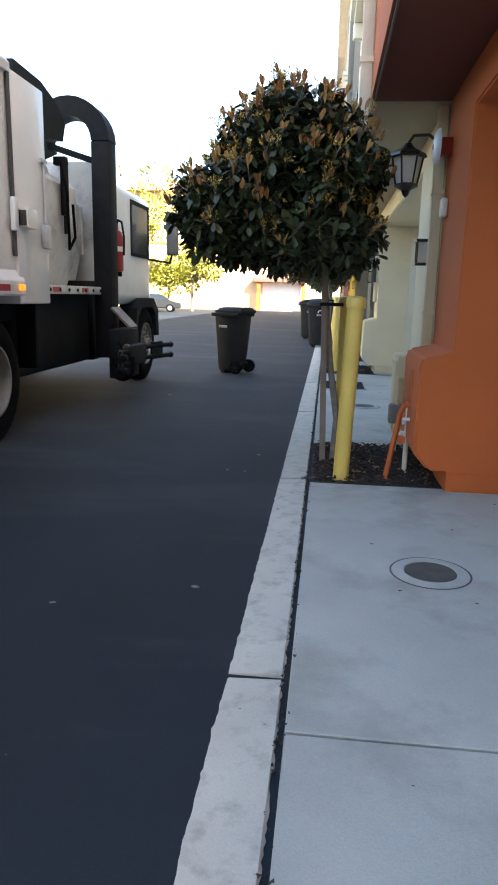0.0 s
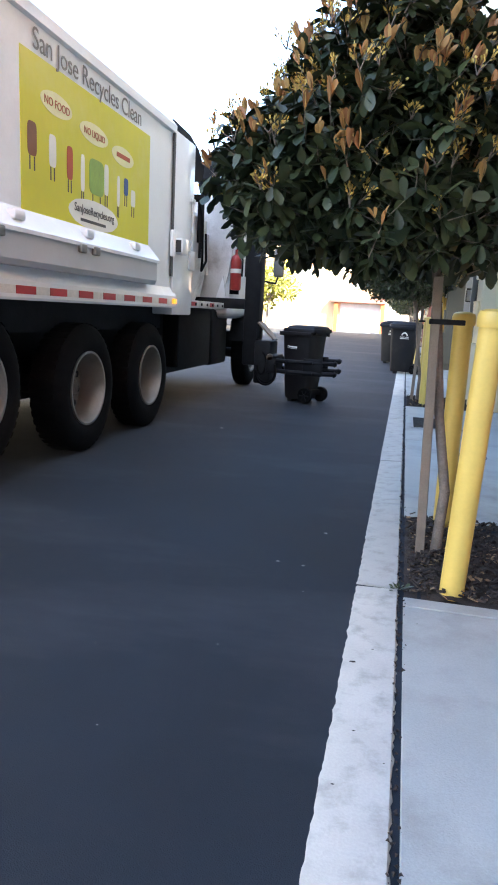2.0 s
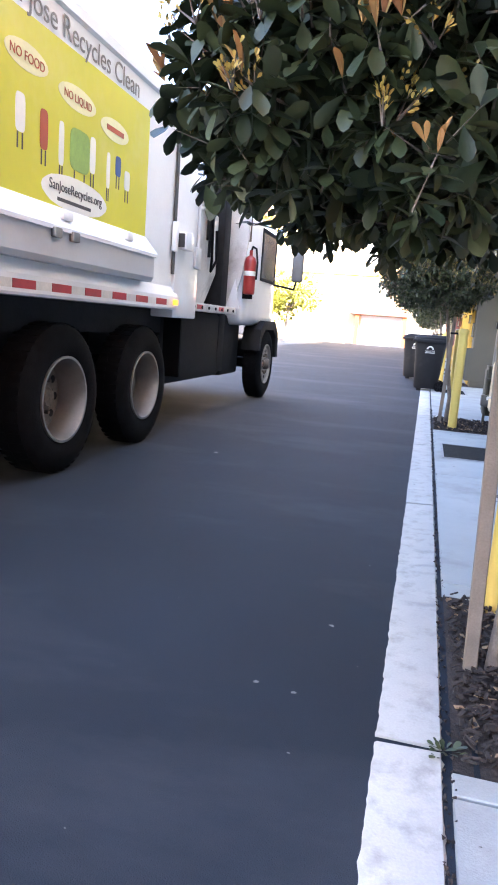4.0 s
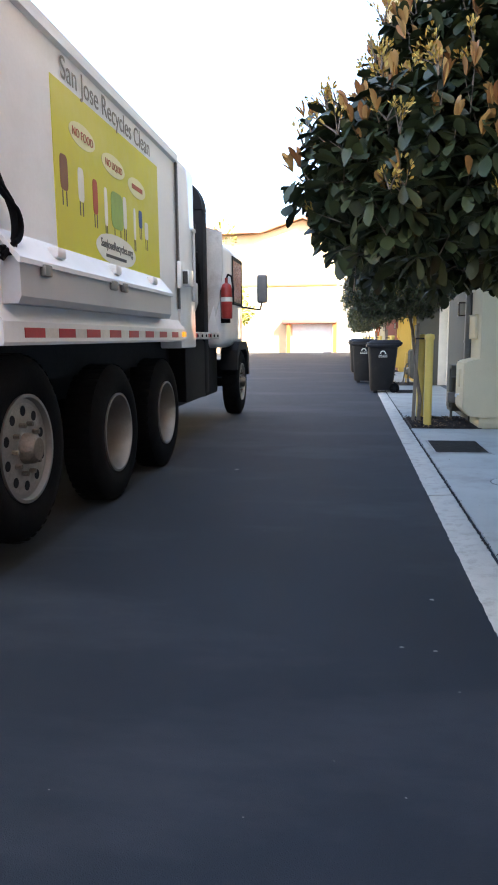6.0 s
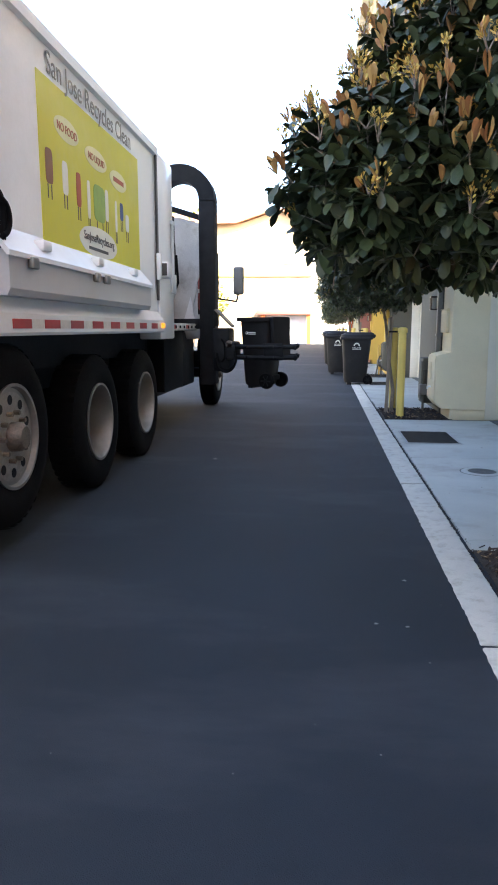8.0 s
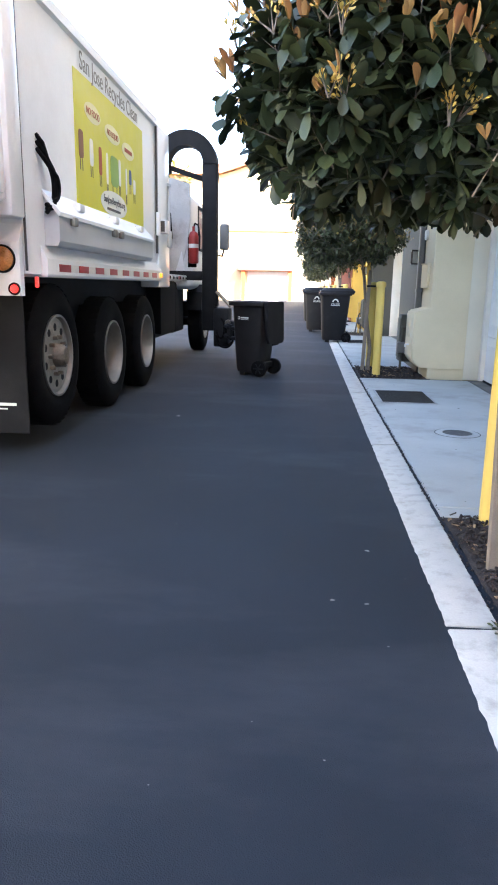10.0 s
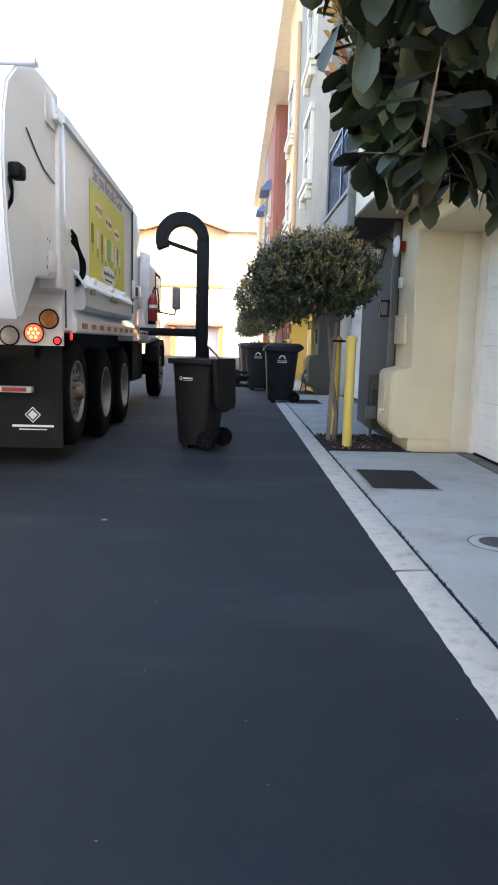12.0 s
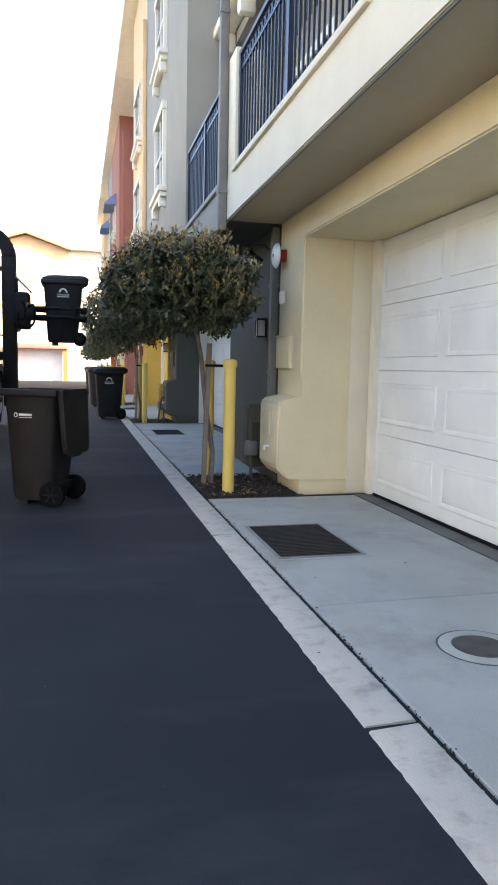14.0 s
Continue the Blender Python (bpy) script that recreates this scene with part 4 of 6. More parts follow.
        if m is BRAKE:
            for q in range(7):
                o = (0.0, 0.0) if q == 6 else (0.045 * math.cos(q * math.pi / 3), 0.045 * math.sin(q * math.pi / 3))
                bm = bmesh.new()
                lathe(bm, [(0.0, -0.092), (0.012, -0.088), (0.015, -0.08), (0.0, -0.08)], 10, "y", (x + o[0], 0, z + o[1]))
                part("led", bm, LED, lamp)
    part("side_marker", boxes((SIDE + 0.008, SIDE + 0.03, 0.3, 0.38, 1.3, 1.38, 0.01)), REDDULL, T, "red side marker")
    for x0, x1 in ((SIDE - 1.05, SIDE - 0.045), (LEFT + 0.045, LEFT + 1.05)):
        flap = part("mud_flap", boxes((x0, x1, 0.02, 0.06, 0.20, 1.25, 0.012)), FLAP, T, "black rubber mud flap with white mark")
        c = (x0 + x1) / 2 + 0.2
        for d1, material, y in ((0.082, PRINTWHITE, 0.014), (0.068, FLAP, 0.010), (0.05, PRINTWHITE, 0.006)):
            bm = bmesh.new()
            prism(bm, [(c - d1, 0.54), (c, 0.54 - d1), (c + d1, 0.54), (c, 0.54 + d1)], y, 0.022, "y")
            part("flap_mark", bm, material, flap)
        part("flap_bar", boxes((c - 0.21, c + 0.21, 0.014, 0.021, 0.415, 0.437)), PRINTWHITE, flap)
        part("flap_bar", boxes((c - 0.14, c + 0.14, 0.014, 0.021, 0.385, 0.396)), PRINTWHITE, flap)
    part("rear_bumper_tape", boxes((SIDE - 1.0, SIDE - 0.33, -0.09, 0.02, 0.77, 0.83, 0.006)), REFLECTWHITE, T)
    part("rear_bumper_tape", boxes((SIDE - 0.62, SIDE - 0.38, -0.095, -0.089, 0.78, 0.82)), REFLECTRED, T)
    for k in range(3):
        r = 0.13 + (0.0, 0.03, -0.025)[k]
        pts = [(SIDE - 0.02, 0.90, 2.42 - 0.05 * k), (SIDE + 0.02, 0.93, 2.36 - 0.05 * k)]
        pts += [(SIDE + 0.04 + 0.016 * k, 0.99 + (0.09, 0.07, 0.11)[k] * math.sin(q), 2.06 + r * math.cos(q)) for q in [i * math.pi / 18 for i in range(4, 18)]]
        pts += [(SIDE + 0.02, 0.95, 1.92 - 0.03 * k)]
        bm = bmesh.new()
        tube(bm, pts, 0.017, 10)
        part("hydraulic_hose", bm, RUBBER, T)
    bm = bmesh.new()
    rnd = random.Random(5)
    for k in range(22):
        y, z = 0.06 + rnd.gauss(0, 0.05), 2.02 + rnd.gauss(0, 0.07)
        s = rnd.uniform(0.006, 0.022)
        box(bm, SIDE - 0.032, SIDE - 0.027, y, y + s, z, z + s * rnd.uniform(0.5, 1.6))
    tagged(part("chipped_paint", bm, HUBSTEEL, T), kind="stuff")

    # the rear section is shallow: it starts half a metre further forward
    rear = ("lamp_panel", "tail_lamp", "side_marker", "mud_flap", "rear_bumper_tape")
    for ob in T.children:
        if ob.name.startswith(rear):
            for piece in (ob, *ob.children):
                for v in piece.data.vertices:
                    v.co.y = 0.55 + (v.co.y * 0.42 if v.co.y > 0 else v.co.y)


build_truck()

# lifting mast with a hooked top, and its gripper
mast = new("mast")
mast.parent = truck
ARM_Y = 7.88


def build_mast():
    x = SIDE - 0.02
    bm = bmesh.new()
    box(bm, x - 0.16, x + 0.09, ARM_Y - 0.15, ARM_Y + 0.15, 0.55, 3.35, 0.02)
    part("column", bm, BLACKSTEEL, mast, "black steel lifting column")
    bm = bmesh.new()
    r, n = 0.42, 16
    outer, inner = [], []
    for i in range(n + 1):
        a = math.pi * 1.12 * i / n
        outer.append((x - 0.03 - r + (r + 0.12) * math.cos(a), 3.35 + (r + 0.12) * math.sin(a)))
        inner.append((x - 0.03 - r + (r - 0.12) * math.cos(a), 3.35 + (r - 0.12) * math.sin(a)))
    prism(bm, outer + inner[::-1], ARM_Y - 0.16, ARM_Y + 0.16, "y")
    part("hook", bm, BLACKSTEEL, mast, "curved black track over the column")
    bm = bmesh.new()
    prism(bm, [(x - 0.8, 3.28), (x - 0.06, 3.05), (x - 0.06, 3.13), (x - 0.8, 3.36)], ARM_Y - 0.05, ARM_Y + 0.05, "y")
    part("brace", bm, BLACKSTEEL, mast)
    part("slide_beam", boxes((x - 2.2, x + 0.02, ARM_Y - 0.1, ARM_Y + 0.1, 1.42, 1.58, 0.015)), BLACKSTEEL, mast)


build_mast()
gripper = new("gripper")
gripper.parent = mast
JAWS = []


def build_gripper():
    x = SIDE + 0.05
    part("carriage", boxes((x, x + 0.26, ARM_Y - 0.30, ARM_Y + 0.30, 0.28, 0.95, 0.03), (x + 0.2, x + 0.36, ARM_Y - 0.34, ARM_Y + 0.34, 0.46, 0.74, 0.03)), BLACKSTEEL, gripper)
    bm = bmesh.new()
    prism(bm, [(x + 0.02, 1.22), (x + 0.04, 1.24), (x + 0.30, 0.98), (x + 0.28, 0.96)], ARM_Y - 0.26, ARM_Y + 0.1, "y")
    part("guard_plate", bm, HUBSTEEL, gripper)
    part("guard_bracket", boxes((x, x + 0.05, ARM_Y - 0.2, ARM_Y + 0.05, 0.98, 1.22, 0.008)), BLACKSTEEL, gripper)
    bm = bmesh.new()
    lathe(bm, [(0.0, -0.04), (0.05, -0.04), (0.06, 0.0), (0.05, 0.05), (0.0, 0.05)], 16, "y", (x + 0.26, ARM_Y - 0.3, 0.70))
    part("actuator", bm, HUBSTEEL, gripper)
    for s in (-1, 1):
        for z in (0.5, 0.66):
            bm = bmesh.new()
            pts = [(x + 0.3, ARM_Y + s * 0.26, z), (x + 0.55, ARM_Y + s * 0.40, z), (x + 0.95, ARM_Y + s * 0.42, z), (x + 1.28, ARM_Y + s * 0.36, z)]
            for a, b in zip(pts[:-1], pts[1:]):
                rod(bm, a, b, 0.035, n=8)
            bmesh.ops.create_icosphere(bm, subdivisions=1, radius=0.05, matrix=Matrix.Translation(pts[-1]))
            JAWS.append((s, part("jaw", bm, BLACKSTEEL, gripper)))
        pad = part("jaw_pad", boxes((x + 0.8, x + 1.1, ARM_Y + s * 0.41 - 0.02, ARM_Y + s * 0.41 + 0.02, 0.46, 0.72, 0.01)), BLACKSTEEL, gripper)
        JAWS.append((s, pad))
    for k in range(2):
        bm = bmesh.new()
        y = ARM_Y - 0.36 - 0.05 * k
        tube(bm, [(x + 0.06, y, 0.5)] + [(x + 0.22 - 0.15 * math.cos(q), y, 0.46 - (0.15 + 0.03 * k) * math.sin(q)) for q in [n * math.pi / 12 for n in range(13)]] + [(x + 0.36, y, 0.6)], 0.018, 10)
        part("hose_loop", bm, RUBBER, gripper)
    for k in range(2):
        bm = bmesh.new()
        pts = [(x + 0.05, ARM_Y - 0.2, 0.9)] + [(x + 0.13 + 0.07 * math.sin(q), ARM_Y - 0.25 - 0.04 * k, 0.60 + (0.20 - 0.03 * k) * math.cos(q)) for q in [0.2 + i * 0.35 for i in range(13)]] + [(x + 0.08, ARM_Y - 0.2, 0.78)]
        tube(bm, pts, 0.02, 10)
        part("gripper_hose", bm, RUBBER, gripper)


build_gripper()

# ---- wheeled bins ----


BIN_A, BIN_B = (0.80, 0.82, 1.05), (1.10, 1.08, 1.15)


def lid_pose(opened, size=(1, 1, 1)):
    """The lid on its hinge, turned back by so many degrees."""
    return pose(0.43 * size[0], 0, 1.065 * size[2], 0, opened, 0)


def lid_shell():
    """A shallow domed lid, narrower towards its free end, with a raised rim."""
    bm = bmesh.new()
    rings = []
    for inset, z in ((0.0, -0.005), (0.0, 0.035), (0.014, 0.048), (0.045, 0.044), (0.07, 0.075), (0.16, 0.095)):
        a, b, e = 0.345 - inset, 0.315 - inset, 0.78 - inset
        rings.append([bm.verts.new((px, py, z)) for px, py in ((-inset * 0.6, -a + 0.03), (-0.03 - inset * 0.6, -a), (-e + 0.09, -b), (-e + 0.025, -b + 0.03), (-e, -b + 0.10), (-e, b - 0.10), (-e + 0.025, b - 0.03), (-e + 0.09, b), (-0.03 - inset * 0.6, a), (-inset * 0.6, a - 0.03))])
    fs = [bm.faces.new(rings[0]), bm.faces.new(rings[-1])]
    for r, q in zip(rings[:-1], rings[1:]):
        for k in range(10):
            fs.append(bm.faces.new((r[k], r[(k + 1) % 10], q[(k + 1) % 10], q[k])))
    bmesh.ops.recalc_face_normals(bm, faces=fs)
    return bm


def resize(b, size):
    """Makes a cart broader or taller; its wheels stay round."""
    m = Matrix.Diagonal((*size, 1))
    for ob in b.children:
        if ob.type == "FONT":
            ob.matrix_basis = Matrix.Translation(m @ ob.matrix_basis.translation) @ ob.matrix_basis.to_3x3().to_4x4()
        elif ob.type == "EMPTY":
            ob.matrix_basis = lid_pose(0, size)
            for piece in ob.children:
                piece.data.transform(m)
        elif ob.name.startswith("wheel"):
            y = 0.29 if sum(v.co.y for v in ob.data.vertices) > 0 else -0.29
            for piece in (ob, *ob.children):
                piece.data.transform(Matrix.Translation((0.27 * (size[0] - 1), y * (size[1] - 1), 0)))
        else:
            ob.data.transform(m)


def build_bin(material, label, city):
    """A wheeled cart, hinge and wheels to +x, its origin on the ground under its middle."""
    b = thing("wheeled_bin", label, "bin", group="wheeled bins in the alley")
    bm = bmesh.new()
    levels = [(0.05, 0.235, 0.235, -0.02), (0.10, 0.25, 0.245, -0.02), (0.35, 0.275, 0.27, -0.01), (0.85, 0.315, 0.305, 0.0), (1.02, 0.33, 0.315, 0.0)]
    rings = []
    for z, hx, hy, dx in levels:
        c = 0.05
        rings.append([bm.verts.new(p) for p in ((dx - hx + c, -hy, z), (dx + hx - c, -hy, z), (dx + hx, -hy + c, z), (dx + hx, hy - c, z), (dx + hx - c, hy, z), (dx - hx + c, hy, z), (dx - hx, hy - c, z), (dx - hx, -hy + c, z))])
    fs = [bm.faces.new(rings[0])]
    for r, s in zip(rings[:-1], rings[1:]):
        for i in range(8):
            fs.append(bm.faces.new((r[i], r[(i + 1) % 8], s[(i + 1) % 8], s[i])))
    bmesh.ops.recalc_face_normals(bm, faces=fs)
    bmesh.ops.solidify(bm, geom=list(bm.faces), thickness=0.012)
    box(bm, -0.2, -0.1, -0.2, 0.2, 0.0, 0.06)
    part("body", bm, material, b, smooth=50)
    part("rim", boxes((-0.37, 0.36, -0.36, -0.30, 1.0, 1.06, 0.01), (-0.37, 0.36, 0.30, 0.36, 1.0, 1.06, 0.01), (-0.37, -0.31, -0.30, 0.30, 1.0, 1.06, 0.01), (0.31, 0.36, -0.30, 0.30, 1.0, 1.06, 0.01)), material, b)
    bm = bmesh.new()
    rod(bm, (0.40, -0.27, 1.05), (0.40, 0.27, 1.05), 0.016)
    for y in (-0.25, 0.0, 0.25):
        rod(bm, (0.34, y, 1.03), (0.41, y, 1.05), 0.018)
    part("handle", bm, material, b)
    lid = new("lid")
    lid.parent = b
    part("lid_shell", lid_shell(), material, lid, smooth=50)
    part("lid_grip", boxes((-0.81, -0.76, -0.12, 0.12, 0.005, 0.03, 0.008)), material, lid)
    lid.matrix_basis = lid_pose(0)
    for y in (-0.29, 0.29):
        bm = bmesh.new()
        lathe(bm, [(0.0, -0.03), (0.08, -0.035), (0.12, -0.03), (0.125, 0.0), (0.12, 0.03), (0.08, 0.035), (0.0, 0.03)], 24, "y", (0.27, y, 0.126))
        wheel = part("wheel", bm, RUBBER, b)
        bm = bmesh.new()
        s = -0.036 if y < 0 else 0.036
        for i in range(6):
            a = i * math.pi / 3
            rod(bm, (0.27, y + s, 0.126), (0.27 + 0.085 * math.cos(a), y + s, 0.126 + 0.085 * math.sin(a)), 0.01, n=6)
        part("spoke", bm, BLACKSTEEL, wheel)
    bm = bmesh.new()
    rod(bm, (0.27, -0.26, 0.126), (0.27, 0.26, 0.126), 0.014)
    box(bm, 0.2, 0.29, -0.24, 0.24, 0.12, 0.2, 0.02)
    part("axle", bm, material, b)
    if not city:
        # small white mark of the hauler: a ring and a bar on the side
        bm = bmesh.new()
        lathe(bm, [(0.014, -0.3135), (0.022, -0.3135), (0.022, -0.30)], 16, "y", (-0.17, 0, 0.83), cap=False)
        part("mark_ring", bm, PRINTWHITE, b)
        part("mark_bar", boxes((-0.13, 0.03, -0.3125, -0.305, 0.823, 0.843)), PRINTWHITE, b)
        part("unreadable_line", boxes((-0.13, 0.03, -0.312, -0.305, 0.806, 0.811)), PRINTWHITE, b)
        return b
    # city mark: an arc with rays over the town's name
    bm = bmesh.new()
    for i in range(8):
        a0, a1 = math.pi * 0.125 * i, math.pi * 0.125 * (i + 0.86)
        q = []
        for a in (a0, a1):
            for rr in (0.045, 0.072):
                q.append((rr * math.cos(a), 0.86 + rr * math.sin(a)))
        prism(bm, [q[0], q[1], q[3], q[2]], -0.317, -0.30, "y")
    part("mark_arc", bm, PRINTWHITE, b)
    lettering("lettering", "SAN JOSE", 0.052, PRINTWHITE, b, pose(0, -0.3145, 0.808, 90, 0, 0))
    part("unreadable_line", boxes((-0.1, 0.1, -0.3135, -0.30, 0.786, 0.796)), PRINTWHITE, b)
    return b


bin_a = build_bin(BINBROWN, "charcoal brown wheeled bin emptied by the truck", 0)
bin_b = build_bin(BINBLACK, "black wheeled bin with white city mark", 1)
resize(bin_a, BIN_A)
resize(bin_b, BIN_B)
STANDING = [(-0.25, 18.95, -4), (-0.35, 24.4, 5), (-0.2, 25.3, -8), (-0.35, 33.0, 2), (-0.3, 34.2, -6), (-0.3, 40.5, 0), (-0.2, 41.6, -5)]
for x, y, rz in STANDING:
    tagged(copy_thing(bin_b, pose(x, y, 0, 0, 0, rz)), "black wheeled bin standing beside the kerb")

# ---- planting beds, posts and fittings ----


def leaf_material(name, dark, light, rough):
    """Leaves that differ one from the next."""
    m = mat(name, dark, rough, var=0.2, scale=9, fine=60, bump=0.12)
    nt = m.node_tree
    n, l = nt.nodes, nt.links
    geo = n.new("ShaderNodeNewGeometry")
    info = n.new("ShaderNodeObjectInfo")
    add = n.new("ShaderNodeMath")
    add.operation = "ADD"
    l.new(geo.outputs["Random Per Island"], add.inputs[0])
    l.new(info.outputs["Random"], add.inputs[1])
    fr = n.new("ShaderNodeMath")
    fr.operation = "FRACT"
    l.new(add.outputs[0], fr.inputs[0])
    mix = n.new("ShaderNodeMix")
    mix.data_type = "RGBA"
    mix.inputs["A"].default_value = (*dark, 1)
    mix.inputs["B"].default_value = (*light, 1)
    l.new(fr.outputs[0], mix.inputs["Factor"])
    l.new(mix.outputs["Result"], n["Principled BSDF"].inputs["Base Color"])
    n["Principled BSDF"].inputs["Subsurface Weight"].default_value = 0.0
    return m


LEAFMIX = leaf_material("shrub_leaves", (0.019, 0.032, 0.012), (0.060, 0.074, 0.025), 0.48)
YOUNGMIX = leaf_material("young_bronze_leaves", (0.30, 0.125, 0.045), (0.50, 0.31, 0.10), 0.5)
BUDMIX = leaf_material("flower_buds", (0.45, 0.27, 0.05), (0.62, 0.48, 0.12), 0.55)
OLIVEMIX = leaf_material("olive_shrub_leaves", (0.028, 0.040, 0.014), (0.105, 0.112, 0.038), 0.48)
TIPMIX = leaf_material("olive_bronze_tips", (0.22, 0.135, 0.045), (0.38, 0.31, 0.11), 0.5)
GOLDMIX = leaf_material("sunlit_gold_leaves", (0.16, 0.17, 0.02), (0.34, 0.30, 0.04), 0.5)

LEAF_V = np.array([(0, 0, 0), (0.22, 0.09, 0.03), (0.48, 0.19, 0.045), (0.74, 0.225, 0.03), (0.92, 0.13, -0.01), (1.0, 0, -0.06), (0.92, -0.13, -0.01), (0.74, -0.225, 0.03), (0.48, -0.19, 0.045), (0.22, -0.09, 0.03), (0.48, 0, -0.01), (0.74, 0, -0.025)])
LEAF_F = [(0, 10, 2, 1), (2, 10, 11, 3), (3, 11, 5, 4), (0, 9, 8, 10), (8, 7, 11, 10), (7, 6, 5, 11)]


def leaf_cloud(name, spots, material, width=1.0):
    """Many leaves in one mesh; spots are (place, direction, size, roll)."""
    verts, faces = [], []
    for p, d, size, roll in spots:
        q = Vector(d).to_track_quat("X", "Z").to_matrix() @ Matrix.Rotation(roll, 3, "X")
        base = len(verts)
        for v in LEAF_V:
            verts.append(q @ Vector((v[0] * size, v[1] * size * width, v[2] * size)) + Vector(p))
        faces.extend([tuple(base + i for i in f) for f in LEAF_F])
    me = bpy.data.meshes.new(name)
    me.from_pydata([tuple(v) for v in verts], [], faces)
    me.materials.append(material)
    me.shade_smooth()
    return me


def crown_spots(rnd, lobes, shoots, size, inner):
    """Shoots on the uneven shells of a few lobes, with whorls of leaves, young tips and buds. A lobe is (centre, radii, share)."""
    leaves, young, buds, stems = [], [], [], []
    seed = rnd.uniform(0, 50)

    def within(p, skip):
        for c, q, _ in lobes:
            if c is not skip and sum(((p[k] - c[k]) / q[k]) ** 2 for k in range(3)) < 0.62:
                return True
        return False

    for c, radii, share in lobes:
        for k in range(int(shoots * share)):
            z = rnd.uniform(-0.85, 1.0)
            a = rnd.uniform(0, 2 * math.pi)
            h = math.sqrt(max(0.0, 1 - z * z))
            u = Vector((h * math.cos(a), h * math.sin(a), z))
            lump = 1 + 0.15 * noise.noise(u * 2.3 + Vector((seed, 0, 0))) + 0.08 * noise.noise(u * 6 + Vector((0, seed, 0)))
            r = lump * rnd.uniform(0.80, 1.0)
            p = Vector(c) + Vector((u.x * radii[0] * r, u.y * radii[1] * r, u.z * radii[2] * r))
            if within(p, c):
                continue
            out = (Vector((u.x, u.y, u.z * 0.8 + 0.35)) + Vector([rnd.gauss(0, 0.3) for _ in range(3)])).normalized()
            stems.append((p - out * 0.16, p + out * 0.02))
            turn = rnd.uniform(0, 6)
            for i in range(rnd.randint(7, 10)):
                side = out.orthogonal().normalized()
                side.rotate(Matrix.Rotation(turn + i * 2.4, 3, out))
                d = (side + out * rnd.uniform(-0.1, 0.55) + Vector((0, 0, rnd.uniform(-0.3, 0.1)))).normalized()
                leaves.append((p - out * rnd.uniform(0.0, 0.14), d, size * rnd.uniform(0.65, 1.2), rnd.uniform(-0.5, 0.5)))
            if z > -0.45 and rnd.random() < 0.5 + 0.4 * max(0.0, z):
                kind = rnd.random()
                if kind < 0.6:
                    rise = (out * 0.6 + Vector((0, 0, 1.0))).normalized()
                    tip = p + rise * rnd.uniform(0.01, 0.05)
                    stems.append((p - out * 0.03, tip))
                    for i in range(rnd.randint(3, 5)):
                        d = (rise + Vector([rnd.gauss(0, 0.17) for _ in range(3)])).normalized()
                        young.append((tip, d, size * rnd.uniform(0.5, 0.95), rnd.uniform(-1.5, 1.5)))
                else:
                    up = (out * 0.5 + Vector((0, 0, 1.0))).normalized()
                    for arm in range(3):
                        way = (up + Vector([rnd.gauss(0, 0.35) for _ in range(3)])).normalized()
                        reach = rnd.uniform(0.06, 0.12)
                        stems.append((p, p + way * reach))
                        for i in range(9):
                            t = reach * rnd.uniform(0.45, 1.05)
                            o = Vector([rnd.gauss(0, 1) for _ in range(3)]).normalized()
                            buds.append((p + way * t + o * 0.008, (o * 0.7 + way).normalized(), size * 0.2, rnd.uniform(0, 3)))
        for k in range(int(inner * share)):
            u = Vector([rnd.gauss(0, 1) for _ in range(3)]).normalized()
            r = rnd.uniform(0.25, 0.82)
            p = Vector(c) + Vector((u.x * radii[0] * r, u.y * radii[1] * r, u.z * radii[2] * r))
            leaves.append((p, Vector([rnd.gauss(0, 1) for _ in range(3)]).normalized(), size * rnd.uniform(0.9, 1.6), rnd.uniform(0, 6)))
    return leaves, young, buds, stems


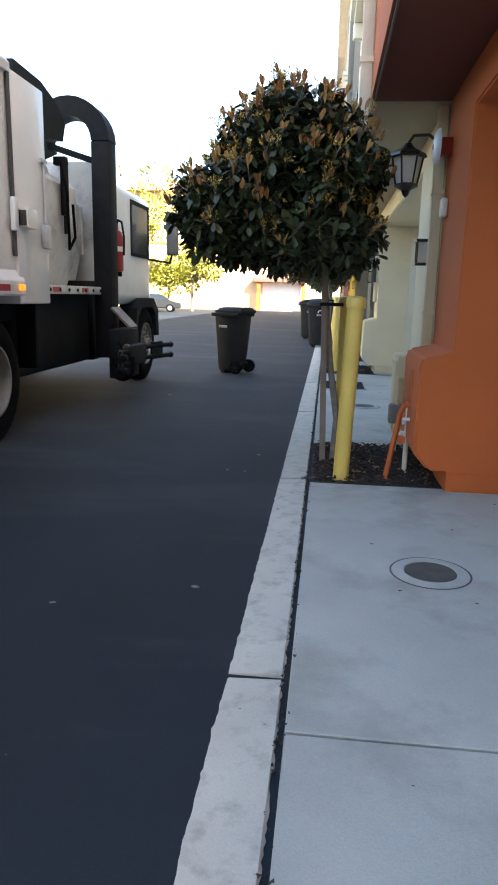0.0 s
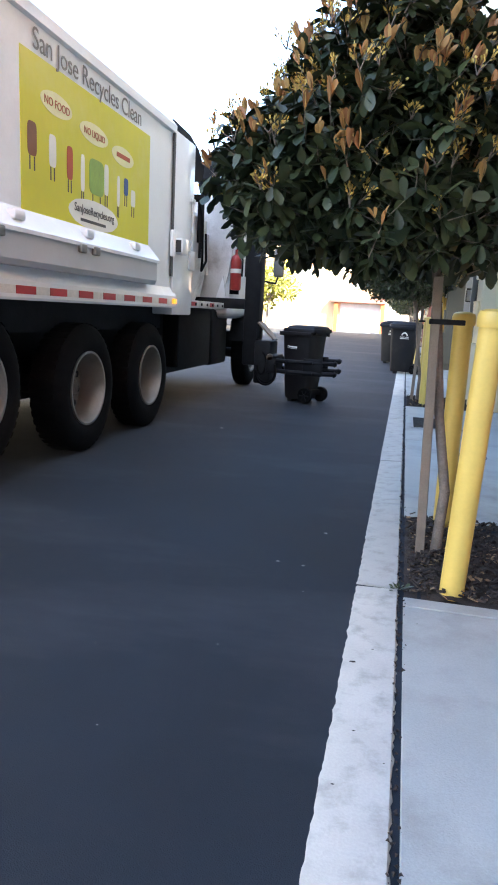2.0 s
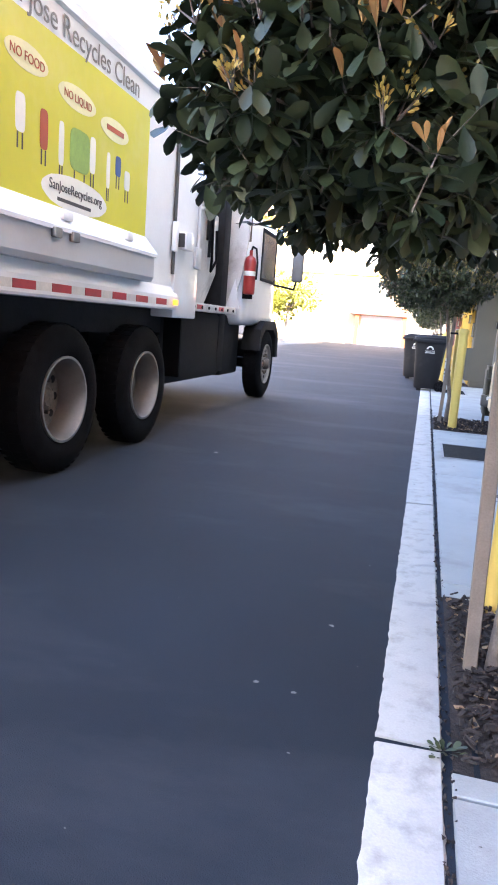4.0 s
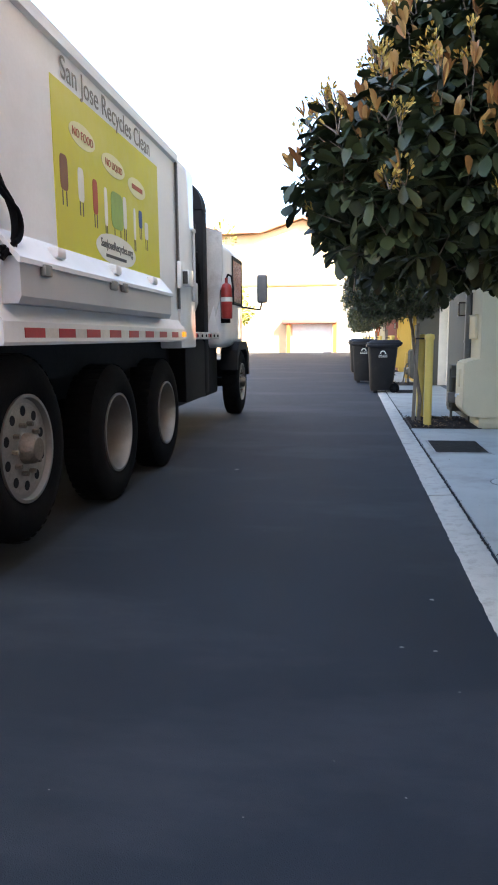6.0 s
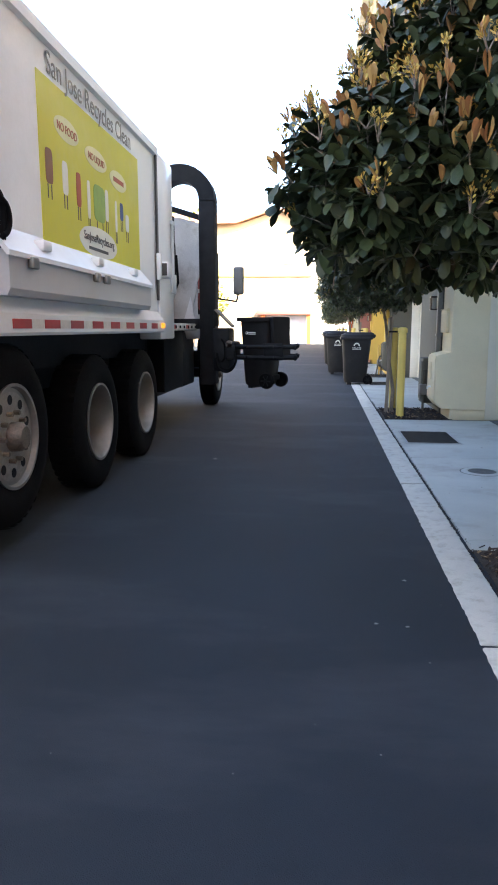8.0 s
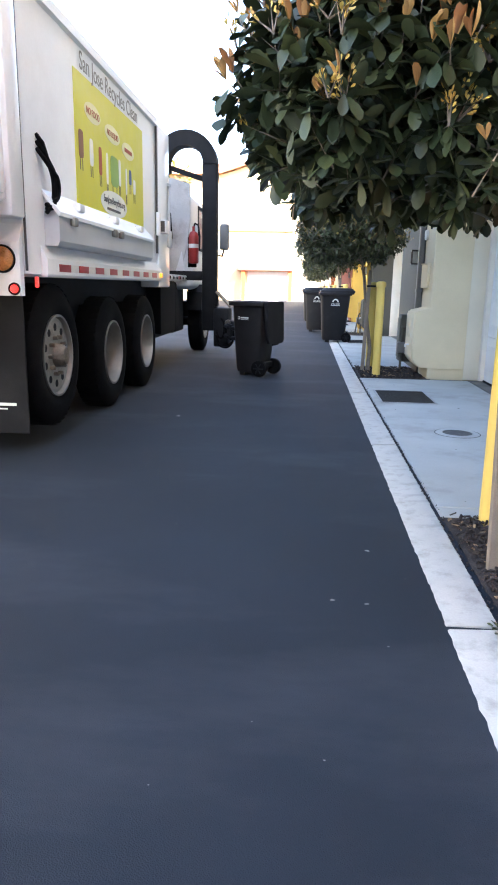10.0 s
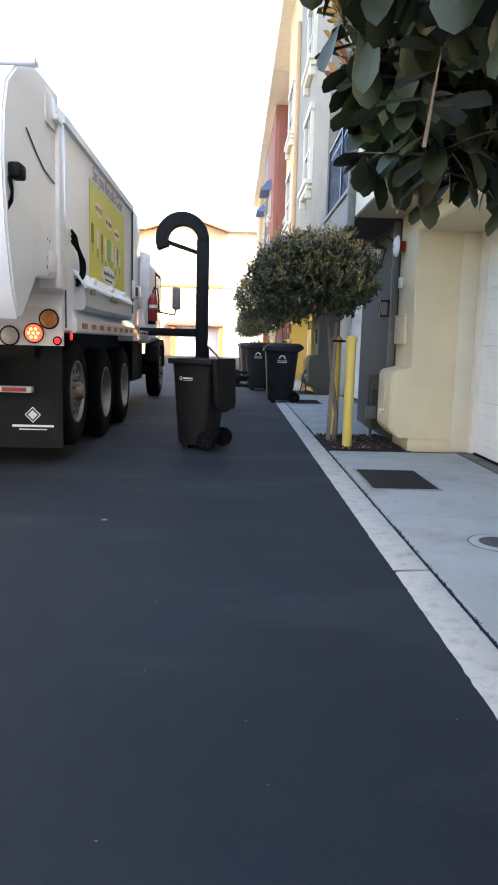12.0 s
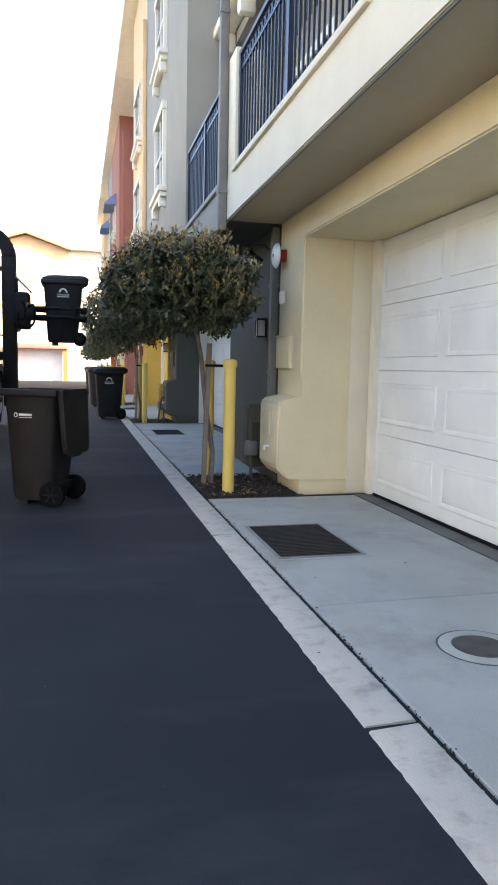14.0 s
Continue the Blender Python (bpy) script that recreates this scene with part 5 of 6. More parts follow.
def build_tree(at, centre, radii, shoots, size, inner, seed, label, single=0, lobes=(), leafing=None):
    """A small round-headed evergreen: thin trunk, forked limbs and a dense crown."""
    rnd = random.Random(seed)
    t = thing("shrub_tree", label, "tree", at=at, group="small trees along the kerb")
    c = Vector(centre) - Vector(at)
    fork = Vector((c.x * 0.5, c.y * 0.4, c.z - radii[2] * 0.72))
    bm = bmesh.new()
    pts = [Vector((0, 0, -0.02)), Vector((0.02, -0.01, 0.4)), Vector((-0.015 + c.x * 0.1, 0.015, 0.85)), Vector((fork.x * 0.7, fork.y * 0.6, fork.z * 0.85)), fork]
    for i, (a, b) in enumerate(zip(pts[:-1], pts[1:])):
        rod(bm, a, b, 0.034 - 0.003 * i, 0.031 - 0.003 * i, n=10)
    part("trunk", bm, BARK, t)
    for i in range(7):
        a = i * 0.9 + rnd.uniform(0, 0.4)
        end = c + Vector((math.cos(a) * radii[0] * 0.6, math.sin(a) * radii[1] * 0.6, rnd.uniform(-0.25, 0.45) * radii[2]))
        mid = (fork + end) / 2 + Vector((0, 0, -0.08))
        bm = bmesh.new()
        rod(bm, fork, mid, 0.018, 0.013, n=7)
        rod(bm, mid, end, 0.013, 0.006, n=7)
        part("limb", bm, BARK, t)
    leaves, young, buds, stems = crown_spots(rnd, [((0, 0, 0), radii, 1.0), *lobes], shoots, size, inner)
    shift = Matrix.Translation(c)
    singles = []
    if single:
        leaves.sort(key=lambda s: (s[0].x / radii[0]) ** 2 + (s[0].y / radii[1]) ** 2 + (s[0].z / radii[2]) ** 2, reverse=True)
        near = [s for s in leaves if s[0].y < 0.2 and s[0].z < 0.4][:single]
        taken = set(id(s) for s in near)
        singles, leaves = near, [s for s in leaves if id(s) not in taken]
    leaf, tip = leafing or (LEAFMIX, YOUNGMIX)
    for name, spots, material in (("crown", leaves, leaf), ("young_leaf", young, tip), ("flower_bud", buds, BUDMIX)):
        ob = new(name, leaf_cloud(name, spots, material, 0.7 if name == "young_leaf" else 1.0))
        ob.parent = t
        ob.matrix_basis = shift
        tagged(ob, kind="stuff")
    verts, faces = [], []
    for a, b in stems:
        i = len(verts)
        o = (b - a).orthogonal().normalized() * 0.004
        o2 = (b - a).cross(o).normalized() * 0.004
        verts += [tuple(a + o), tuple(a - o + o2), tuple(a - o - o2), tuple(b)]
        faces += [(i, i + 1, i + 3), (i + 1, i + 2, i + 3), (i + 2, i, i + 3)]
    me = bpy.data.meshes.new("twig")
    me.from_pydata(verts, [], faces)
    me.materials.append(BARK)
    ob = new("twig", me)
    ob.parent = t
    ob.matrix_basis = shift
    tagged(ob, kind="stuff")
    if singles:
        one = leaf_cloud("leaf", [((0, 0, 0), (1, 0, 0), 1.0, 0.0)], LEAFMIX)
        for p, d, s, roll in singles:
            ob = new("leaf", one)
            ob.parent = t
            q = Vector(d).to_track_quat("X", "Z").to_matrix() @ Matrix.Rotation(roll, 3, "X")
            ob.matrix_basis = Matrix.Translation(c + p) @ q.to_4x4() @ Matrix.Diagonal((s, s, s, 1))
    return t


def build_bollard():
    b = thing("bollard", "yellow painted steel pipe bollard with cap", "bollard", group="yellow bollards")
    bm = bmesh.new()
    lathe(bm, [(0.0, -0.02), (0.062, -0.02), (0.062, 1.36), (0.0, 1.36)], 28)
    part("post", bm, YELLOW, b)
    bm = bmesh.new()
    lathe(bm, [(0.0, 1.36), (0.071, 1.36), (0.075, 1.375), (0.075, 1.415), (0.066, 1.435), (0.04, 1.445), (0.0, 1.448)], 28)
    part("cap", bm, YELLOW, b)
    return b


def build_bed(i, y):
    """Mulch between kerb and house, with bark chips and fallen leaves."""
    rnd = random.Random(20 + i)
    bed = thing("planting_bed", "narrow planting bed of dark bark mulch and fallen leaves", "planting bed", group="planting beds", kind="structure")
    bm = bmesh.new()
    n = 14
    grid = [[bm.verts.new((0.25 + 1.06 * a / n, y + 0.005 + (BED_LEN - 0.01) * b / n, 0.012 + 0.022 * noise.noise(Vector((a * 0.5, b * 0.5, i * 9.0))))) for b in range(n + 1)] for a in range(n + 1)]
    for a in range(n):
        for b in range(n):
            bm.faces.new((grid[a][b], grid[a + 1][b], grid[a + 1][b + 1], grid[a][b + 1]))
    part("soil", bm, SOIL, bed)
    count = 1900 if i in (1, 2) else 120
    for name, material, share in (("bark_chips", CHIP, 0.9), ("fallen_leaves", DRYLEAF, 0.1)):
        verts, faces = [], []
        for k in range(int(count * share)):
            p = Vector((rnd.uniform(0.27, 1.2), rnd.uniform(y + 0.02, y + BED_LEN - 0.03), rnd.uniform(0.025, 0.05)))
            m = Euler((rnd.gauss(0, 0.35), rnd.gauss(0, 0.35), rnd.uniform(0, 6.3))).to_matrix()
            lx, ly, lz = (rnd.uniform(0.006, 0.026), rnd.uniform(0.003, 0.010), rnd.uniform(0.002, 0.005)) if material is CHIP else (rnd.uniform(0.01, 0.028), rnd.uniform(0.006, 0.013), 0.0015)
            j = len(verts)
            for sx, sy, sz in ((-1, -1, -1), (1, -0.7, -1), (0.8, 1, -1), (-1, 0.8, -1), (-1, -1, 1), (1, -0.7, 1), (0.8, 1, 1), (-1, 0.8, 1)):
                verts.append(tuple(m @ Vector((sx * lx, sy * ly, sz * lz)) + p))
            faces += [tuple(j + q for q in f) for f in ((0, 3, 2, 1), (4, 5, 6, 7), (0, 1, 5, 4), (1, 2, 6, 5), (2, 3, 7, 6), (3, 0, 4, 7))]
        me = bpy.data.meshes.new(name)
        me.from_pydata(verts, [], faces)
        me.materials.append(material)
        ob = new(name, me)
        ob.parent = bed
        tagged(ob, kind="stuff")


def build_stake(x, y, lean):
    s = thing("tree_stake", "weathered wooden tree stake in the mulch", "stake", at=(x, y, 0), group="tree stakes")
    bm = bmesh.new()
    prism(bm, [(-0.026, -0.026), (0.026, -0.026), (0.026, 0.026), (-0.026, 0.026)], 0.0, 1.62, "z")
    for v in bm.verts:
        v.co.x += lean * v.co.z
    bmesh.ops.bevel(bm, geom=list(bm.edges), offset=0.004, segments=1, affect="EDGES")
    part("post", bm, STAKEWOOD, s)
    bm = bmesh.new()
    box(bm, lean * 1.4 - 0.035, lean * 1.4 + 0.16, -0.03, 0.03, 1.36, 1.39, 0.006)
    part("tie", bm, BLACKSTEEL, s)


bollard = build_bollard()
bollard.matrix_basis = pose(0.485, BEDS[1] + 0.12, 0, 1.0, 2.0, 0)
for i, y in enumerate(BEDS):
    build_bed(i, y)
    if i > 1:
        copy_thing(bollard, pose(0.51, y + 0.26, 0))
    if i > 0:
        copy_thing(bollard, pose(0.50, y + 1.37, 0))
    if i > 0:
        build_stake(0.337, y + 0.68 if i == 1 else y + 0.78, -0.03 if i == 1 else 0.03)

build_tree((0.425, 0.72, 0.0), (0.02, 0.75, 2.40), (0.70, 0.86, 0.70), 820, 0.11, 2200, 7, "round-headed evergreen tree with bronze new leaves and yellow buds", single=280, lobes=[((-0.42, -0.30, -0.33), (0.58, 0.58, 0.42), 0.4), ((-0.32, 0.42, -0.38), (0.48, 0.52, 0.42), 0.36), ((0.12, -0.1, -0.48), (0.62, 0.75, 0.32), 0.3)])
build_tree((0.43, 8.68, 0.0), (0.06, 8.6, 2.2), (0.88, 0.90, 0.61), 1500, 0.062, 3200, 8, "round-headed evergreen tree with bronze new leaves beside the grey house", leafing=(OLIVEMIX, TIPMIX))
build_tree((0.45, BEDS[3] + 1.0, 0.0), (0.15, BEDS[3] + 0.9, 2.58), (1.2, 1.15, 0.88), 900, 0.085, 2200, 31, "broad evergreen tree with bronze tips beside the ochre house", leafing=(OLIVEMIX, TIPMIX))
for i, y in list(enumerate(BEDS))[4:]:
    build_tree((0.45, y + 1.0, 0.0), (0.1, y + 1.0, 2.35), (1.0, 1.0, 0.75), 380, 0.10, 700, 9 + i, "small round evergreen tree further down the alley", leafing=(OLIVEMIX, TIPMIX))


def build_lantern(y):
    l = thing("wall_lantern", "dark bronze lantern with frosted glass on a scrolled bracket", "lantern", at=(WALL_X, y, 2.58), group="wall lanterns")
    bm = bmesh.new()
    box(bm, -0.03, 0.0, -0.06, 0.06, -0.16, 0.2, 0.012)
    part("backplate", bm, DARKBROWN, l)
    bm = bmesh.new()
    tube(bm, [(-0.02, 0, 0.0), (-0.05, 0, 0.18), (-0.12, 0, 0.235), (-0.25, 0, 0.23), (-0.29, 0, 0.17)], 0.013)
    part("bracket", bm, DARKBROWN, l)
    bm = bmesh.new()
    lathe(bm, [(0.0, 0.18), (0.03, 0.165), (0.05, 0.135), (0.15, 0.085), (0.165, 0.06), (0.16, 0.05), (0.0, 0.05)], 6, "z", (-0.29, 0, 0))
    part("roof", bm, DARKBROWN, l, smooth=10)
    bm = bmesh.new()
    lathe(bm, [(0.0, 0.05), (0.125, 0.05), (0.085, -0.17), (0.0, -0.17)], 6, "z", (-0.29, 0, 0))
    part("glass", bm, LAMPGLASS, l, smooth=10)
    for i in range(6):
        a = i * math.pi / 3
        bm = bmesh.new()
        rod(bm, (-0.29 + 0.132 * math.cos(a), 0.132 * math.sin(a), 0.05), (-0.29 + 0.09 * math.cos(a), 0.09 * math.sin(a), -0.18), 0.008, n=6)
        part("rib", bm, DARKBROWN, l)
    bm = bmesh.new()
    lathe(bm, [(0.0, -0.165), (0.1, -0.165), (0.1, -0.19), (0.04, -0.22), (0.025, -0.26), (0.0, -0.28)], 6, "z", (-0.29, 0, 0))
    part("finial", bm, DARKBROWN, l)


def build_sconce(y):
    s = thing("wall_sconce", "small boxy bronze wall sconce with pale glass", "sconce", at=(WALL_X, y, 1.86), group="wall sconces")
    part("backplate", boxes((-0.02, 0.0, -0.06, 0.06, -0.12, 0.12, 0.006)), DARKBROWN, s)
    part("glass", boxes((-0.12, -0.025, -0.045, 0.045, -0.10, 0.09, 0.008)), LAMPGLASS, s)
    part("cage", boxes((-0.14, -0.02, -0.07, 0.07, 0.09, 0.115), (-0.14, -0.02, -0.06, 0.06, -0.12, -0.10), (-0.132, -0.12, -0.06, -0.048, -0.1, 0.09), (-0.132, -0.12, 0.048, 0.06, -0.1, 0.09)), DARKBROWN, s)


def build_fittings(i, wall):
    """What hangs on the pier at the end of each garage: alarm bell, horn, meter box, panel, risers, downpipes."""
    y1 = HOUSES[i][1]
    g1 = y1 - PIER[i > 0]
    bell = thing("alarm_bell", "white alarm bell on a red back box on the wall", "alarm bell", at=(WALL_X, y1 - 0.2, 2.62), group="alarm bells")
    part("back_box", boxes((-0.10, 0.0, -0.055, 0.055, -0.065, 0.065, 0.01)), REDPAINT, bell)
    bm = bmesh.new()
    lathe(bm, [(0.0, -0.145), (0.05, -0.145), (0.11, -0.135), (0.135, -0.115), (0.14, -0.10), (0.0, -0.10)], 28, "x")
    part("gong", bm, WHITEPLASTIC, bell)
    bm = bmesh.new()
    lathe(bm, [(0.0, -0.15), (0.022, -0.149), (0.022, -0.145)], 12, "x")
    part("bolt", bm, REDPAINT, bell)
    horn = thing("alarm_horn", "small cream plastic alarm horn on the wall", "alarm horn", at=(WALL_X, y1 - 0.2, 2.16), group="alarm horns")
    part("housing", boxes((-0.055, 0.0, -0.05, 0.05, -0.075, 0.075, 0.02)), TRIM, horn)
    box_label = "stucco-faced utility box bulging from the garage pier"
    ub = thing("utility_box", box_label, "utility box", group="utility boxes")
    bm = bmesh.new()
    prism(bm, [(1.01, 0.30), (1.12, 0.18), (WALL_X + 0.06, 0.18), (WALL_X + 0.06, 1.08), (1.04, 1.02), (1.01, 0.98)], g1 - 0.002, y1 - 0.12, "y")
    bmesh.ops.bevel(bm, geom=[e for e in bm.edges if all(v.co.x < WALL_X for v in e.verts)], offset=0.02, segments=3, affect="EDGES")
    part("shell", bm, wall, ub)
    part("hatch", boxes((0.998, 1.012, g1 + 0.3, g1 + 0.58, 0.62, 0.9, 0.004)), wall, ub)
    bm = bmesh.new()
    tube(bm, [(1.01, g1 + 0.35, 0.5), (0.96, g1 + 0.35, 0.5), (0.96, g1 + 0.35, 0.46)], 0.014)
    part("spout", bm, WHITEPLASTIC, ub)
    if i > 0:
        build_panel(wall, g1, y1)
    build_riser(i, wall, g1, y1)
    build_downpipe(i, y1)


def build_panel(wall, g1, y1):
    panel = thing("electric_panel", "flat wall-coloured electric panel cover", "electric panel", group="electric panels")
    part("cover", boxes((WALL_X - 0.045, WALL_X, g1 + 0.28, y1 - 0.06, 1.36, 1.72, 0.008)), wall, panel)
    part("lip", boxes((WALL_X - 0.055, WALL_X, g1 + 0.27, y1 - 0.05, 1.72, 1.735)), wall, panel)


def build_riser(i, wall, g1, y1):
    riser = thing("gas_riser", "painted gas riser with valve and regulator beside the wall", "gas pipe", group="gas risers")
    for k, (x, y, m, z) in enumerate(((0.98, g1 + 0.32, wall, 0.62), (1.02, g1 + 0.56, TRIM if i < 2 else wall, 0.60), (1.0, y1 + 0.22, HOUSES[i + 1][2], 0.72))):
        if i == 1 and k < 2:
            continue
        bm = bmesh.new()
        tube(bm, [(x - 0.14, y, -0.01), (x - 0.05, y, z - 0.06), (x - 0.02, y, z), (x + 0.1, y, z)] if k == 0 else [(x, y, -0.01), (x, y, z), (x + 0.24, y, z)], 0.021, 10)
        part("pipe", bm, m, riser)
        bm = bmesh.new()
        lathe(bm, [(0.0, -0.03), (0.032, -0.03), (0.036, 0.0), (0.032, 0.03), (0.0, 0.03)], 12, "y", (x - 0.03, y, z * 0.55))
        part("valve", bm, m, riser)
    bm = bmesh.new()
    box(bm, 0.93, 1.07, y1 + 0.18, y1 + 0.30, 0.30, 0.48, 0.02)
    part("regulator", bm, PIPEGREY, riser)


def build_downpipe(i, y1):
    m = HOUSES[i + 1][2]
    dp = thing("downpipe", "square painted downpipe at the house joint", "downpipe", group="downpipes")
    for b in ((WALL_X - 0.09, WALL_X - 0.005, y1 + 0.03, y1 + 0.12, 0.85, 2.98), (UPPER_X - 0.10, UPPER_X - 0.005, y1 - 0.02, y1 + 0.08, 2.9, 9.5)):
        part("pipe", boxes((*b, 0.008)), PIPEGREY if i == 1 else (m if b[0] > 1 else HOUSES[i + 1][3]), dp)
    for z in (1.3, 2.3):
        part("strap", boxes((WALL_X - 0.098, WALL_X, y1 + 0.02, y1 + 0.13, z, z + 0.04)), PIPEGREY if i == 1 else m, dp)
    for z in (3.3, 5.2):
        part("strap", boxes((UPPER_X - 0.108, UPPER_X, y1 - 0.03, y1 + 0.09, z, z + 0.04)), PIPEGREY if i == 1 else HOUSES[i + 1][3], dp)
    ab = thing("meter_cabinet", "painted steel meter cabinet against the pier", "meter cabinet", group="meter cabinets")
    part("case", boxes((1.0, WALL_X, y1 + 0.34, y1 + 0.75, 0.14, 0.92, 0.015)), HOUSES[i + 1][2], ab)
    part("case_door", boxes((0.985, 1.0, y1 + 0.38, y1 + 0.71, 0.2, 0.86, 0.004)), HOUSES[i + 1][2], ab)


for i in range(len(HOUSES) - 1):
    build_fittings(i, HOUSES[i][2])
    build_lantern(HOUSES[i][1] + 0.28)
    build_sconce(HOUSES[i][1] + 0.55)


def build_cover(x, y):
    c = thing("drain_cover", "round cast iron cover in a concrete collar", "drain cover", at=(x, y, 0.016), group="round drain covers")
    bm = bmesh.new()
    lathe(bm, [(0.138, 0.0), (0.14, 0.007), (0.195, 0.006), (0.205, 0.0)], 40, cap=False)
    part("collar", bm, SLAB, c)
    bm = bmesh.new()
    lathe(bm, [(0.203, 0.0), (0.205, 0.002), (0.212, 0.002), (0.214, 0.0)], 40, cap=False)
    part("groove", bm, IRON, c)
    bm = bmesh.new()
    lathe(bm, [(0.0, 0.006), (0.132, 0.006), (0.136, 0.002), (0.136, 0.0)], 40)
    part("lid", bm, IRON, c)
    for i in range(2):
        bm = bmesh.new()
        r = 0.05 + 0.06 * i
        lathe(bm, [(r, 0.006), (r + 0.002, 0.0072), (r + 0.005, 0.0072), (r + 0.007, 0.006)], 32, cap=False)
        part("ridge", bm, IRON, c)


def build_grate(x0, x1, y0, y1):
    g = thing("drain_grate", "rectangular dark steel drain grate in the driveway", "drain grate", group="drain grates")
    z = 0.017
    part("frame", boxes((x0, x1, y0, y0 + 0.024, z, z + 0.008), (x0, x1, y1 - 0.024, y1, z, z + 0.008), (x0, x0 + 0.024, y0 + 0.024, y1 - 0.024, z, z + 0.008), (x1 - 0.024, x1, y0 + 0.024, y1 - 0.024, z, z + 0.008)), STEELRING, g)
    part("surround", boxes((x0 - 0.03, x1 + 0.03, y0 - 0.045, y0 - 0.004, z - 0.006, z + 0.002), (x0 - 0.03, x1 + 0.03, y1 + 0.004, y1 + 0.045, z - 0.006, z + 0.002), (x0 - 0.03, x0 - 0.004, y0 - 0.004, y1 + 0.004, z - 0.006, z + 0.002), (x1 + 0.004, x1 + 0.03, y0 - 0.004, y1 + 0.004, z - 0.006, z + 0.002)), SLAB, g)
    part("backing", boxes((x0 + 0.024, x1 - 0.024, y0 + 0.024, y1 - 0.024, z - 0.003, z + 0.001)), BLACKSTEEL, g)
    n = 24
    for i in range(n):
        y = y0 + 0.03 + (y1 - y0 - 0.06) * (i + 0.5) / n
        part("bar", boxes((x0 + 0.026, x1 - 0.026, y - 0.009, y + 0.009, z, z + 0.006)), GRATEIRON, g)


build_cover(0.93, -1.68)
build_cover(0.865, 3.93)
build_grate(0.325, 0.99, 5.57, 6.57)
build_grate(0.44, 1.05, 14.4, 15.5)
build_grate(0.35, 1.0, 22.4, 23.4)


def far_tree(x, y, h, r, seed):
    rnd = random.Random(seed)
    t = thing("street_tree", "sunlit golden green street tree beyond the alley", "tree", at=(x, y, 0), group="street trees")
    bm = bmesh.new()
    rod(bm, (0, 0, -0.05), (0.1, 0, h * 0.5), 0.16, 0.1, n=10)
    part("trunk", bm, BARK, t)
    for i in range(5):
        a = i * 1.3
        bm = bmesh.new()
        rod(bm, (0.1, 0, h * 0.42), (r * 0.6 * math.cos(a), r * 0.6 * math.sin(a), h * rnd.uniform(0.6, 0.85)), 0.07, 0.02, n=7)
        part("limb", bm, BARK, t)
    spots = []
    clumps = [(Vector([rnd.gauss(0, 0.42) for _ in range(3)]), rnd.uniform(0.25, 0.5)) for _ in range(22)]
    for c, s in clumps:
        for k in range(110):
            u = Vector([rnd.gauss(0, 1) for _ in range(3)]).normalized() * s * rnd.uniform(0.6, 1)
            q = c + u
            spots.append(((q.x * r, q.y * r, h * 0.66 + q.z * h * 0.3), u.normalized(), rnd.uniform(0.22, 0.4), rnd.uniform(0, 6)))
    ob = new("crown", leaf_cloud("crown", spots, GOLDMIX))
    ob.parent = t
    tagged(ob, kind="stuff")


far_tree(-14.2, 48.0, 11.5, 3.2, 1)
far_tree(-19.0, 46.0, 10.0, 3.2, 2)
far_tree(-11.3, 53.0, 6.0, 2.0, 3)
far_tree(-13.0, 51.5, 4.5, 1.8, 4)


def parked_car(x, y):
    c = thing("parked_car", "dark parked saloon car in the sunlit street", "car", at=(x, y, 0), rz=8)
    bm = bmesh.new()
    prism(bm, [(-2.2, 0.3), (2.2, 0.3), (2.25, 0.7), (1.3, 0.92), (0.6, 1.4), (-0.9, 1.42), (-1.7, 0.98), (-2.2, 0.9)], -0.85, 0.85, "y")
    bmesh.ops.bevel(bm, geom=list(bm.edges), offset=0.08, segments=2, affect="EDGES")
    part("body", bm, CARPAINT, c)
    bm = bmesh.new()
    prism(bm, [(1.2, 0.95), (0.58, 1.35), (-0.85, 1.37), (-1.5, 1.0)], -0.86, 0.86, "y")
    part("glazing", bm, PANE, c)
    for wx in (-1.4, 1.35):
        for wy in (-0.8, 0.8):
            bm = bmesh.new()
            lathe(bm, [(0.0, -0.1), (0.2, -0.11), (0.3, -0.1), (0.32, 0.0), (0.3, 0.1), (0.2, 0.11), (0.0, 0.1)], 24, "y", (wx, wy, 0.32))
            w = part("wheel", bm, RUBBER, c)
            bm = bmesh.new()
            lathe(bm, [(0.0, -0.115), (0.19, -0.113), (0.19, 0.113), (0.0, 0.115)], 16, "y", (wx, wy, 0.32))
            part("rim", bm, ALU, w)


parked_car(-13.6, 49.0)


def pebbles():
    """Small pale stones and scraps lying on the asphalt."""
    rnd = random.Random(11)
    verts, faces = [], []
    spots = [(-0.272, -2.02, 0.018), (-0.9, -2.3, 0.012), (-0.244, 0.895, 0.012), (-0.45, 0.3, 0.01), (-0.30, 0.28, 0.011), (-1.9, 4.4, 0.02)]
    spots += [(rnd.uniform(-2.4, -0.05), rnd.uniform(-5, 9), rnd.uniform(0.002, 0.0045)) for _ in range(60)]
    for x, y, r in spots:
        j = len(verts)
        a = rnd.uniform(0, 6)
        for k in range(5):
            q = r * rnd.uniform(0.6, 1.3)
            verts.append((x + q * 1.4 * math.cos(a + k * 1.257), y + q * math.sin(a + k * 1.257), 0.0005))
        verts.append((x, y, 0.0005 + r * 0.5))
        faces += [(j + k, j + (k + 1) % 5, j + 5) for k in range(5)]
    me = bpy.data.meshes.new("pebbles")
    me.from_pydata(verts, [], faces)
    me.materials.append(GRIT)
    tagged(new("pebbles", me), "small pale stones and scraps on the asphalt", "pebbles", kind="stuff")


pebbles()


